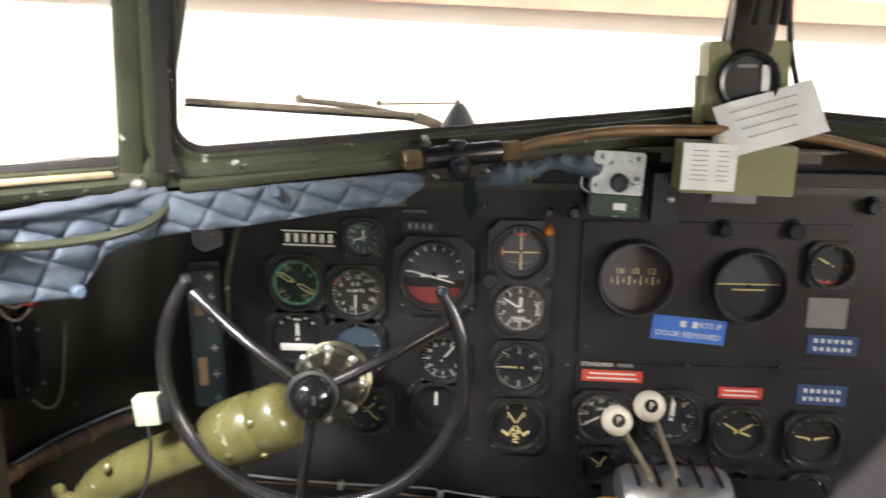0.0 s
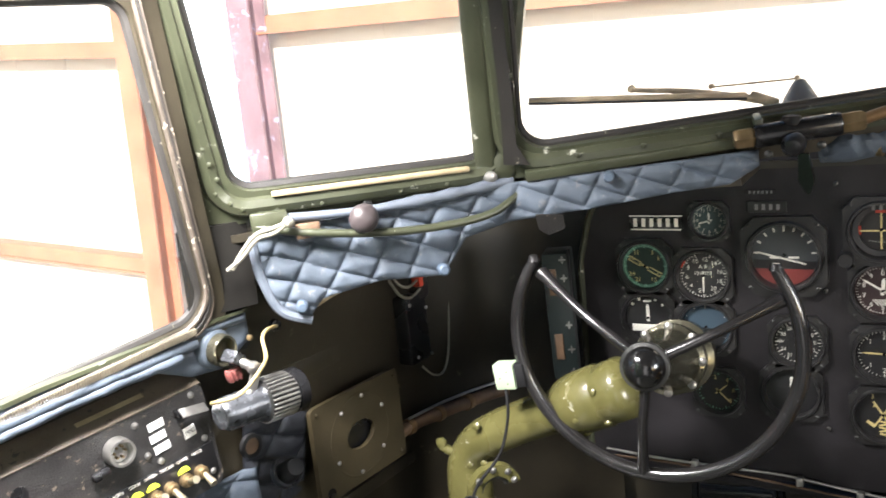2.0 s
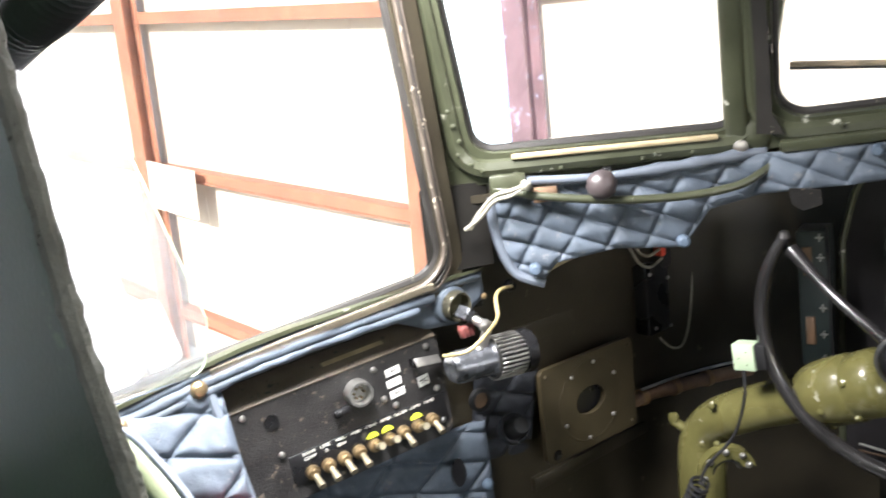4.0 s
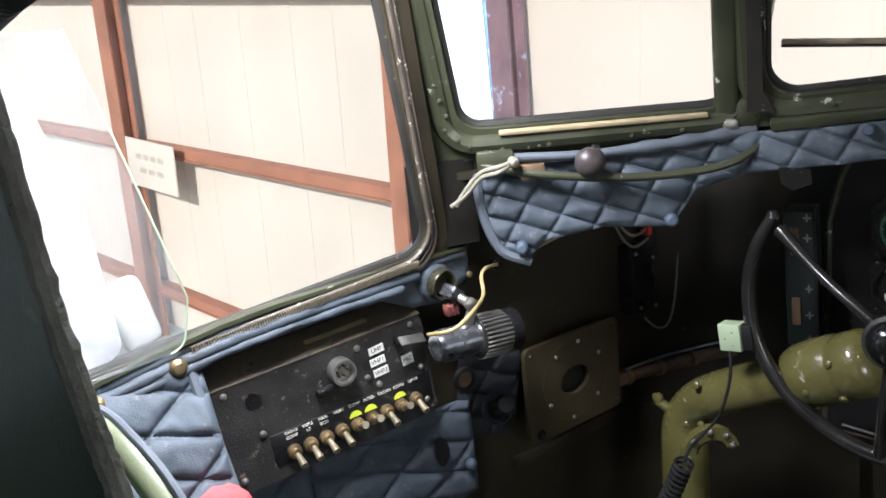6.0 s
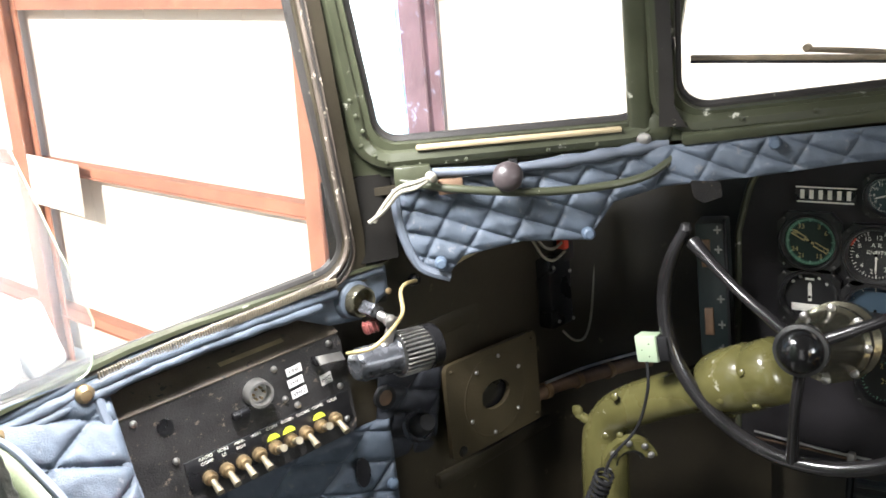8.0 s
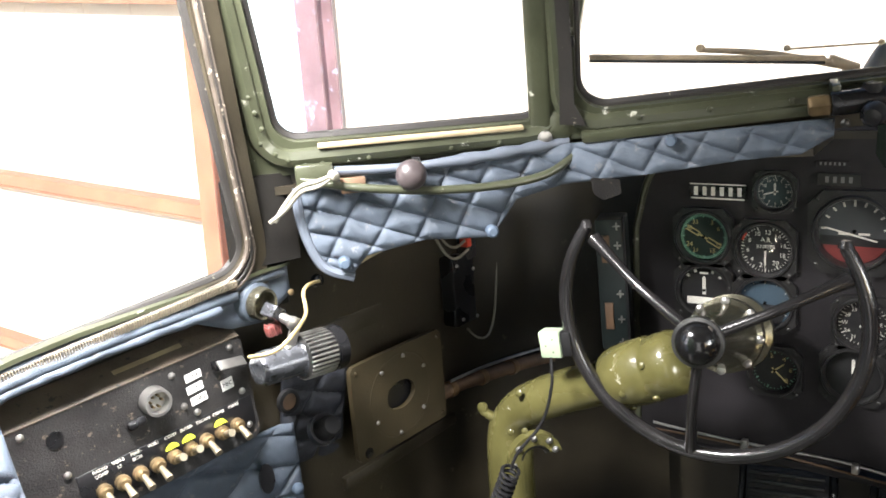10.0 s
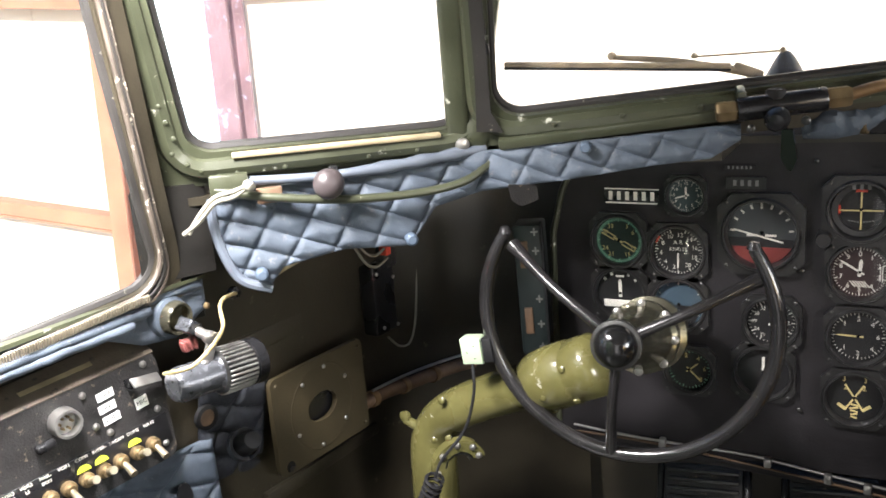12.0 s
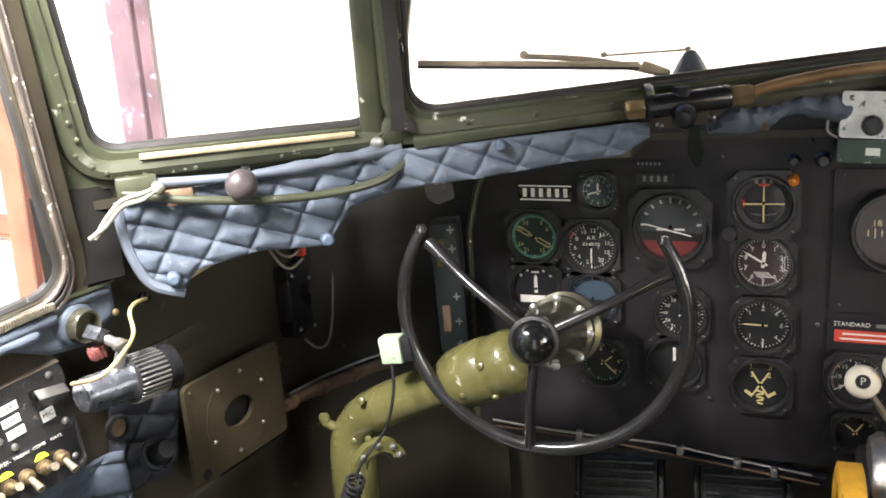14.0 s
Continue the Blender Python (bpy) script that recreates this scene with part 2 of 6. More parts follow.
def box(bm, sx, sy, sz, m=Matrix(), bevel=0.0, seg=2):
    r = bmesh.ops.create_cube(bm, size=1.0)
    bmesh.ops.transform(bm, matrix=m @ Matrix.Diagonal((sx, sy, sz, 1)), verts=r["verts"])
    if bevel:
        edges = list({e for v in r["verts"] for e in v.link_edges})
        bmesh.ops.bevel(bm, geom=edges, offset=bevel, segments=seg, affect="EDGES", profile=0.5)
    return bm


def lathe(bm, profile, m=Matrix(), seg=32):
    """Turns (radius, height) pairs about z."""
    rings = []
    for r, h in profile:
        if r < 1e-6:
            rings.append([bm.verts.new(m @ Vector((0, 0, h)))])
        else:
            rings.append([bm.verts.new(m @ Vector((r * math.cos(a), r * math.sin(a), h))) for a in (2 * math.pi * k / seg for k in range(seg))])
    for a, b in zip(rings, rings[1:]):
        for k in range(seg):
            j = (k + 1) % seg
            quad = [a[k % len(a)], a[j % len(a)], b[j % len(b)], b[k % len(b)]]
            quad = list(dict.fromkeys(quad))
            if len(quad) > 2:
                bm.faces.new(quad)
    return bm


def rod(bm, p, q, r, r2=None, seg=16):
    m, d = along(p, q)
    return lathe(bm, [(0, 0), (r, 0), (r if r2 is None else r2, d), (0, d)], m, seg)


def smooth_path(pts, n=8):
    """A rounded line through the points."""
    pts = [Vector(p) for p in pts]
    out = []
    for i in range(len(pts) - 1):
        a, b, c, d = pts[max(i - 1, 0)], pts[i], pts[i + 1], pts[min(i + 2, len(pts) - 1)]
        for k in range(n):
            t = k / n
            out.append(0.5 * (2 * b + (c - a) * t + (2 * a - 5 * b + 4 * c - d) * t * t + (3 * b - a - 3 * c + d) * t ** 3))
    return out + [pts[-1]]


def tube(bm, pts, r, seg=10, closed=False):
    """A round tube along a line; r is a radius or a function of the share of its length."""
    pts = [Vector(p) for p in pts]
    n = len(pts)
    rings, side = [], None
    for i, p in enumerate(pts):
        a, b = (pts[(i - 1) % n], pts[(i + 1) % n]) if closed else (pts[max(i - 1, 0)], pts[min(i + 1, n - 1)])
        d = (b - a).normalized()
        side = (side - d * side.dot(d)).normalized() if side else d.orthogonal().normalized()
        other = d.cross(side)
        rad = r(i / max(n - 1, 1)) if callable(r) else r
        rings.append([bm.verts.new(p + rad * (math.cos(2 * math.pi * k / seg) * side + math.sin(2 * math.pi * k / seg) * other)) for k in range(seg)])
    for i in range(n if closed else n - 1):
        a, b = rings[i], rings[(i + 1) % n]
        shift = 0
        if closed and i == n - 1:
            shift = min(range(seg), key=lambda s: (a[0].co - b[s].co).length)
        for k in range(seg):
            bm.faces.new((a[k], a[(k + 1) % seg], b[(k + 1 + shift) % seg], b[(k + shift) % seg]))
    if not closed:
        bm.faces.new(rings[0])
        bm.faces.new(rings[-1])
    return bm


def rounded(corners, n=7):
    """A flat outline from (x, y, radius) corners."""
    out = []
    c = len(corners)
    for i, (x, y, r) in enumerate(corners):
        p, a, b = Vector((x, y)), Vector(corners[i - 1][:2]), Vector(corners[(i + 1) % c][:2])
        if r <= 0:
            out.append(p)
            continue
        u, v = (a - p).normalized(), (b - p).normalized()
        half = math.acos(max(-1, min(1, u.dot(v)))) / 2
        cut = r / math.tan(half)
        mid = p + (u + v).normalized() * (r / math.sin(half))
        s, e = p + u * cut - mid, p + v * cut - mid
        turn = s.angle_signed(e)
        for k in range(n + 1):
            w = -turn * k / n
            out.append(mid + Vector((s.x * math.cos(w) - s.y * math.sin(w), s.x * math.sin(w) + s.y * math.cos(w))))
    return out


def plate(bm, outer, z0, z1, m=Matrix(), holes=()):
    """A flat plate between two heights, with openings right through."""
    edges = []
    for loop in (outer, *holes):
        vs = [bm.verts.new((p[0], p[1], z0)) for p in loop]
        edges += [bm.edges.new((vs[k], vs[(k + 1) % len(vs)])) for k in range(len(vs))]
    r = bmesh.ops.triangle_fill(bm, use_beauty=True, use_dissolve=False, edges=edges)
    faces = [g for g in r["geom"] if isinstance(g, bmesh.types.BMFace)]
    r = bmesh.ops.extrude_face_region(bm, geom=faces, use_keep_orig=True)
    top = [g for g in r["geom"] if isinstance(g, bmesh.types.BMVert)]
    bmesh.ops.translate(bm, vec=(0, 0, z1 - z0), verts=top)
    every = list({v for f in faces for v in f.verts}) + top
    bmesh.ops.transform(bm, matrix=m, verts=every)
    return bm


def rect(w, h, r=0.0, cx=0.0, cy=0.0):
    return rounded([(cx - w / 2, cy - h / 2, r), (cx + w / 2, cy - h / 2, r), (cx + w / 2, cy + h / 2, r), (cx - w / 2, cy + h / 2, r)], 5)


def ring(r, n=40, cx=0.0, cy=0.0):
    return [Vector((cx + r * math.cos(2 * math.pi * k / n), cy + r * math.sin(2 * math.pi * k / n))) for k in range(n)]


def words(body, size, mat, parent, m, name="lettering", align="CENTER"):
    """Raised lettering as a mesh."""
    cu = bpy.data.curves.new("lettering", "FONT")
    cu.body, cu.size, cu.align_x, cu.align_y, cu.extrude, cu.resolution_u = body, size, align, "CENTER", 0.0002, 2
    tmp = new("lettering_curve", cu)
    me = bpy.data.meshes.new_from_object(tmp.evaluated_get(bpy.context.evaluated_depsgraph_get()))
    bpy.data.objects.remove(tmp)
    me.materials.clear()
    me.materials.append(mat)
    ob = new(name, me)
    ob.parent = parent
    ob.matrix_basis = m
    return ob


def bars(bm, w, h, count, z, cx=0.0, cy=0.0, fill=0.62):
    """A row of plain bars where writing cannot be read."""
    step = w / count
    for k in range(count):
        box(bm, step * fill, h, 0.0004, pose(cx - w / 2 + step * (k + 0.5), cy, z))
    return bm


def bolt(name, p, out, r, mat, parent=None, label=""):
    """A screw head with a slot, looking along out."""
    m, _ = along(p, Vector(p) + Vector(out))
    bm = lathe(mesh(), [(0, r * 0.55), (r * 0.55, r * 0.5), (r, r * 0.2), (r, -r * 0.4), (0, -r * 0.4)], m, 12)
    return part(name, bm, mat, parent, label)


def lerp(table, s):
    """Reads a height from (s, value) pairs."""
    for (a, u), (b, v) in zip(table, table[1:]):
        if s <= b:
            return u + (v - u) * max(0.0, (s - a) / (b - a))
    return table[-1][1]


def quilt(m, s0, s1, top, bottom, cell, puff, step=0.0024, sag=0.0, lay=(0.87, -0.50, 0.36, 0.93)):
    """Padded cloth on the plane of m: diamonds pulled in along the seams, edges rolled back."""
    bm = mesh()
    ns = int((s1 - s0) / step)
    nv = max(8, int(max(lerp(top, s0 + (s1 - s0) * k / 10) - lerp(bottom, s0 + (s1 - s0) * k / 10) for k in range(11)) / step))
    front, back = [], []
    for i in range(ns + 1):
        s = s0 + (s1 - s0) * i / ns
        t, b = lerp(top, s), lerp(bottom, s)
        fr, bk = [], []
        for j in range(nv + 1):
            q = j / nv
            v = b + (t - b) * q
            wob = 0.005 * noise.noise(Vector((s * 11, v * 11, 3.1)))
            c2 = cell * 0.64
            p1, p2 = (lay[0] * s + lay[1] * v + wob) / cell, (lay[2] * s + lay[3] * v - wob) / c2
            f1, f2 = p1 - math.floor(p1), p2 - math.floor(p2)
            near1, near2 = min(f1, 1 - f1) * cell, min(f2, 1 - f2) * c2
            lot = noise.cell_vector(Vector((math.floor(p1) + 0.5, math.floor(p2) + 0.5, 0.5)))
            d = 0.76 * (1 - math.exp(-min(near1, near2) / 0.0032)) + 0.24 * math.sin(math.pi * f1) * math.sin(math.pi * f2)
            d *= 0.85 + 0.35 * lot.x + 0.5 * (lot.y - 0.5) * (f1 - 0.5) + 0.5 * (lot.z - 0.5) * (f2 - 0.5)
            d -= 0.30 * math.exp(-(near1 ** 2 + near2 ** 2) / 0.00003)
            edge = min(1.0, min(i, ns - i) * step / 0.010, min(q, 1 - q) * (t - b) / 0.010)
            crease = 0.0016 * noise.noise(Vector((s * 30, v * 55, 0))) + 0.0009 * noise.noise(Vector((s * 110 + v * 60, v * 60, 5)))
            h = (puff * d + crease) * (edge ** 0.5) + 0.004 * noise.noise(Vector((s * 7, v * 7, 9))) + sag * math.sin(math.pi * q)
            fr.append(bm.verts.new(m @ Vector((s, v, h))))
            bk.append(bm.verts.new(m @ Vector((s, v, -0.006))))
        front.append(fr)
        back.append(bk)
    for i in range(ns):
        for j in range(nv):
            bm.faces.new((front[i][j], front[i + 1][j], front[i + 1][j + 1], front[i][j + 1]))
            bm.faces.new((back[i][j], back[i][j + 1], back[i + 1][j + 1], back[i + 1][j]))
        for j, k in ((0, 0), (nv, nv)):
            bm.faces.new((front[i][j], front[i + 1][j], back[i + 1][k], back[i][k]))
    for i in (0, ns):
        for j in range(nv):
            bm.faces.new((front[i][j], front[i][j + 1], back[i][j + 1], back[i][j]))
    return bm


# ---- hangar outside: sheet wall on red steel, leaning a little against the aircraft's level ----
HANGAR = pose(0, 0, 1.6, 0, 3.4, 0)
WALL_Y, CENTRE_X = 7.0, 0.5


def hangar():
    ground = tagged(part("ground", box(mesh(), 400, 400, 0.2, pose(0, 0, -3.2)), CONCRETE), "grey concrete apron and hangar floor", "ground", kind="structure")
    wall = tagged(part("wall_hangar", box(box(mesh(), 24, 0.05, 12.0, HANGAR @ pose(-19.0, WALL_Y + 0.35, 0.6)), 20.6, 0.05, 12.0, HANGAR @ pose(4.75, WALL_Y + 0.35, 0.6)), WALL_SHEET), "cream sheet-metal hangar wall", "wall", kind="structure")
    bm = mesh()
    for k in range(30):
        x = -24.2 + k * 1.05
        if not -7.2 < x + 0.1 * (k % 3) < -5.2:
            box(bm, 0.03, 0.006, 11.8, HANGAR @ pose(x + 0.1 * (k % 3), WALL_Y + 0.322, 0.6))
    part("sheet_seam", bm, WALL_SHEET, wall)
    for z in (2.12, -0.36, -2.82):
        drop = -0.08 if z == -0.36 else 0.0
        for p, q in (((-26.0, z + 0.088 * 18.9 + 1.1 * drop), (-7.1, z - drop)), ((-5.4, z + 0.05), (15.0, z + 0.11 - 0.040 * 22.1))):
            bm = mesh()
            mid = Vector(((p[0] + q[0]) / 2, 0, (p[1] + q[1]) / 2))
            tilt = math.degrees(math.atan2(p[1] - q[1], q[0] - p[0]))
            length = math.hypot(q[0] - p[0], q[1] - p[1])
            g = pose(mid.x, WALL_Y, mid.z, 0, tilt, 0)
            box(bm, length, 0.20, 0.025, g @ pose(0, 0.22, 0.075))
            box(bm, length, 0.022, 0.15, g @ pose(0, 0.12, 0))
            box(bm, length, 0.06, 0.022, g @ pose(0, 0.10, -0.075))
            tagged(part("wall_girt", bm, BEAM_RED), "red oxide painted steel wall girt", "beam", "hangar girts")
    for x, w, mat, label in ((-13.66, 0.36, BEAM_RED, "red oxide painted steel column"), (-7.07, 0.24, BEAM_RED, "red oxide painted steel column"),
                             (-5.45, 0.25, POST_BROWN, "weathered brown steel post with blue-white patches"), (6.6, 0.4, BEAM_RED, "red oxide painted steel column")):
        bm = mesh()
        g = pose(x, WALL_Y, 0.6, 0, 3.5 if x < -6 else 1.0, 0)
        box(bm, w, 0.03, 11.6, g @ pose(0, -0.12, 0))
        box(bm, w, 0.03, 11.6, g @ pose(0, 0.11, 0))
        box(bm, 0.04, 0.23, 11.6, g)
        tagged(part("steel_column", bm, mat), label, "column", "hangar columns")
    # added rod standing in for a thin pale-blue upright stripe
    bm = rod(mesh(), (-5.78, WALL_Y + 0.2, -3.1), (-5.90, WALL_Y + 0.2, 6.4), 0.045)
    tagged(part("blue_strip", bm, STRIP_BLUE), "faded blue upright strip beside the hangar opening", "pipe")
    # a glowing sheet stands in for the bright sky past the wall gap
    glow = bpy.data.materials.new("backdrop_glow")
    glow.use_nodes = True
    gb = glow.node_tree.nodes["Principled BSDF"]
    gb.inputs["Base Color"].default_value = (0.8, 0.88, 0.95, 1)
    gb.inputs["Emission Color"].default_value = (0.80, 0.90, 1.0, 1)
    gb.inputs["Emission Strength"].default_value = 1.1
    tagged(part("backdrop", box(mesh(), 60, 0.1, 30, pose(-20, 26, 8)), glow), "glowing sheet for the bright distance beyond the hangar opening", "backdrop", kind="structure")
    sign = thing("wall_sign", pose(-12.72, WALL_Y - 0.15, -0.02, 90, 6.0, 0), "cream sign with faded writing on the hangar column", "sign")
    part("board", box(mesh(), 1.45, 0.78, 0.03, bevel=0.01), WALL_SHEET, sign)
    for k in range(4):
        part("word", box(mesh(), 0.16, 0.08, 0.002, pose(-0.33 + 0.22 * k, 0.12, 0.017)), SIGN_INK, sign)
    for k in range(3):
        part("word", box(mesh(), 0.19, 0.08, 0.002, pose(-0.24 + 0.26 * k, -0.10, 0.017)), SIGN_INK, sign)
    bm = box(mesh(), 0.26, 0.025, 0.16, pose(-1.28, WALL_Y + 0.08, 2.0), 0.004)
    tagged(part("girt_splice", bm, WALL_SHEET), "pale splice plate on the wall girt", "plate")
    # white shape on an added stem, standing in for a white blob outside the side window
    cover = thing("white_shape", pose(-0.80, 0.650, 1.298, 14, 0, 4), "rounded white shape standing in for a white blob outside the side window", "cover")
    part("shell", box(mesh(), 0.030, 0.054, 0.100, bevel=0.014, seg=4), PAPER, cover)
    part("stem", rod(mesh(), (0, 0, -0.06), (0.12, -0.02, -0.12), 0.008), STEEL, cover)


hangar()

# ---- window planes ----
Q0, QX, UP = Vector((-0.222, 1.172, 1.473)), Vector((0.7605, 0.6493, -0.013)), Vector((0, -0.33, 0.94))
WX = Vector((0.722, 0.228, 0.047))
SX, SUP = Vector((0.2375, 0.9714, 0)), Vector((0.15, 0, 1.0))
MQ, MW, MS = axes(Q0, QX, UP), axes(Q0, WX, UP), axes((-0.555, 0.68, 1.33), SX, SUP)
MIRROR = Matrix.Translation((2 * CENTRE_X, 0, 0)) @ Matrix.Diagonal((-1, 1, 1, 1))

Q_GLASS = [(-0.3275, 0.022, 0.032), (0.002, 0.024, 0.036), (0.040, 0.40, 0.03), (-0.370, 0.40, 0.03)]
Q_OUT = [(-0.362, -0.020, 0.0), (0.012, -0.006, 0.0), (0.058, 0.47, 0.0), (-0.412, 0.47, 0.0)]
W_GLASS = [(0.046, 0.030, 0.036), (0.730, 0.030, 0.012), (0.730, 0.40, 0.03), (0.086, 0.40, 0.03)]
W_OUT = [(-0.004, -0.004, 0.0), (0.756, -0.006, 0.0), (0.756, 0.47, 0.0), (0.046, 0.47, 0.0)]
S_GLASS = [(-0.62, -0.085, 0.03), (-0.20, -0.024, 0.0), (0.236, 0.024, 0.040), (0.166, 0.40, 0.03), (-0.62, 0.40, 0.03)]
S_OUT = [(-0.80, -0.125, 0.0), (-0.20, -0.044, 0.0), (0.258, 0.0, 0.0), (0.256, 0.06, 0.0), (0.190, 0.47, 0.0), (-0.80, 0.47, 0.0)]


def flip(bm, right):
    if right:
        bmesh.ops.transform(bm, matrix=MIRROR, verts=bm.verts)
    return bm


def windows(right):
    """One side's windscreen pane, quarter pane and side window; the other side is its mirror."""
    side = "starboard" if right else "port"
    front = tagged(part("window_front_" + side, flip(plate(mesh(), rounded(W_OUT), -0.012, 0.012, MW, [rounded(W_GLASS)]), right), FRAME_GREEN),
                   "green painted windscreen frame with chipped edges", "window", kind="structure")
    quarter = tagged(part("window_quarter_" + side, flip(plate(mesh(), rounded(Q_OUT), -0.012, 0.012, MQ, [rounded(Q_GLASS)]), right), FRAME_GREEN),
                     "green painted quarter window frame with rivets", "window", kind="structure")
    sidew = tagged(part("window_side_" + side, flip(plate(mesh(), rounded(S_OUT), -0.012, 0.010, MS, [rounded(S_GLASS)]), right), DARK_GREEN),
                   "dark green side window surround", "window", kind="structure")
    for owner, loop, m, lift in ((front, W_GLASS, MW, 0.010), (quarter, Q_GLASS, MQ, 0.010), (sidew, S_GLASS, MS, 0.009)):
        pane = part("pane", flip(plate(mesh(), rounded([(x, y, r) for x, y, r in loop]), -0.004, -0.001, m), right), GLASS, owner, "clear window glass")
        pane.visible_shadow = False
        pts = [m @ Vector((p.x, p.y, -0.003)) for p in rounded(loop)]
        part("inner_seal", flip(tube(mesh(), pts, 0.0066, 8, True), right), SEAL, owner, "dark rubber glazing seal")
        if owner is quarter:
            grown = rounded([(-0.345, 0.002, 0.042), (0.014, 0.008, 0.040), (0.056, 0.44, 0.03), (-0.392, 0.44, 0.03)])
            part("frame_bead", flip(tube(mesh(), [m @ Vector((p.x, p.y, 0.010)) for p in grown], 0.013, 8, True), right), FRAME_GREEN, owner, "rounded green frame bead")
        if owner is front:
            grown = rounded([(0.026, 0.014, 0.045), (0.75, 0.013, 0.012), (0.75, 0.44, 0.03), (0.062, 0.44, 0.03)])
            part("frame_bead", flip(tube(mesh(), [m @ Vector((p.x, p.y, 0.010)) for p in grown], 0.012, 8, True), right), FRAME_GREEN, owner, "rounded green frame bead")
    # ribbed sealing strips round the side window
    for k, (off, lift, rad, mat) in enumerate(((0.004, 0.012, 0.0036, STRIP), (0.011, 0.012, 0.0030, SEAL), (0.017, 0.011, 0.0032, STRIP))):
        loop = rounded([(-0.62, -0.085 - off, 0.02), (-0.20, -0.024 - off, 0.0), (0.236 + off * 0.6, 0.024 - off, 0.045), (0.166 + off * 0.6, 0.42, 0.0), (-0.62, 0.42, 0.0)])
        part("seal_strip", flip(tube(mesh(), [MS @ Vector((p.x, p.y, lift)) for p in loop], rad, 7, True), right), mat, sidew)
    bm = mesh()
    for k in range(150):
        s = -0.08 + k * 0.0030
        if s < 0.21:
            box(bm, 0.0016, 0.008, 0.010, MS @ pose(s, lerp([(-0.3, -0.046), (-0.2, -0.031), (0.2, 0.014)], s), 0.015))
    part("seal_rib", flip(bm, right), STRIP_TAN, sidew, "tan ribbed seal along the sill")
    part("tan_strip", flip(box(mesh(), 0.250, 0.0055, 0.010, MQ @ pose(-0.155, 0.0190, 0.018, 0, 0, 0.4), 0.002), right), TAN_STRIP, quarter, "tan sealing strip along the sill")
    if not right:
        for s, v in ((-0.352, 0.085), (-0.347, 0.066), (-0.341, 0.046), (-0.345, 0.028), (-0.316, 0.004), (-0.296, -0.004), (-0.276, -0.003), (-0.330, 0.013),
                     (-0.22, -0.001), (-0.12, 0.002), (-0.06, 0.004)):
            bolt("rivet", MQ @ Vector((s, v, 0.022)), MQ.to_3x3() @ Z, 0.0032, FRAME_GREEN, quarter)
        for s in (0.12, 0.20, 0.29, 0.38, 0.47, 0.56, 0.65):
            bolt("rivet", MW @ Vector((s, 0.020 - s * 0.004, 0.022)), MW.to_3x3() @ Z, 0.0034, FRAME_GREEN, front)
        lug = bolt("sill_screw", MQ @ Vector((-0.004, 0.006, 0.024)), MQ.to_3x3() @ Z, 0.009, STEEL, quarter, "round steel screw at the foot of the post")
        rail = box(mesh(), 0.300, 0.014, 0.018, MW @ pose(0.20, 0.004, 0.018, 0, 0, 1.0), 0.003)
        box(rail, 0.010, 0.034, 0.022, MW @ pose(0.335, 0.018, 0.020, 0, 0, 1.0), 0.002)
        part("sill_rail", rail, FRAME_GREEN, front, "green angle rail below the pane")
    post = mesh()
    for k, (w, d) in enumerate(((0.030, 0.018),)):
        box(post, w, 0.48, d, MW @ pose(0.027, 0.25, 0.010, 0, 0, -6.2), 0.008, 3)
    lathe(post, [(0.001, 0.019), (0.018, 0.017), (0.026, 0.010), (0.036, -0.012)], MW @ pose(0.016, 0.012, 0.0), 20)
    # dark strip laid on in place of the shaded gap by the post
    gap = plate(mesh(), [Vector(p) for p in ((0.026, 0.022), (0.058, 0.018), (0.047, 0.046), (0.052, 0.10), (0.079, 0.44), (0.063, 0.44), (0.036, 0.10), (0.030, 0.05))], 0.0228, 0.0238, MW)
    part("gap_strip", flip(gap, right), SEAL, front, "dark strip standing in for the shaded gap beside the post")
    part("window_post", flip(post, right), FRAME_GREEN, front, "green post between the panes")
    if not right:
        box_post = mesh()
        box(box_post, 0.016, 0.020, 0.006, MW @ pose(0.048, 0.150, 0.018), 0.001)
        box(box_post, 0.014, 0.012, 0.008, MW @ pose(0.050, 0.122, 0.018), 0.001)
        part("latch", box_post, BLACK, front, "small black latch on the post")


windows(False)
windows(True)

# ---- shell of the cockpit ----
PLAN = [(-0.86, -0.9, 1.20), (-0.71, 0.05, 1.245), (-0.64, 0.5, 1.285), (-0.535, 0.95, 1.325), (-0.505, 1.10, 1.445), (-0.48, 1.30, 1.46), (-0.40, 1.46, 1.46), (-0.2, 1.56, 1.46)]


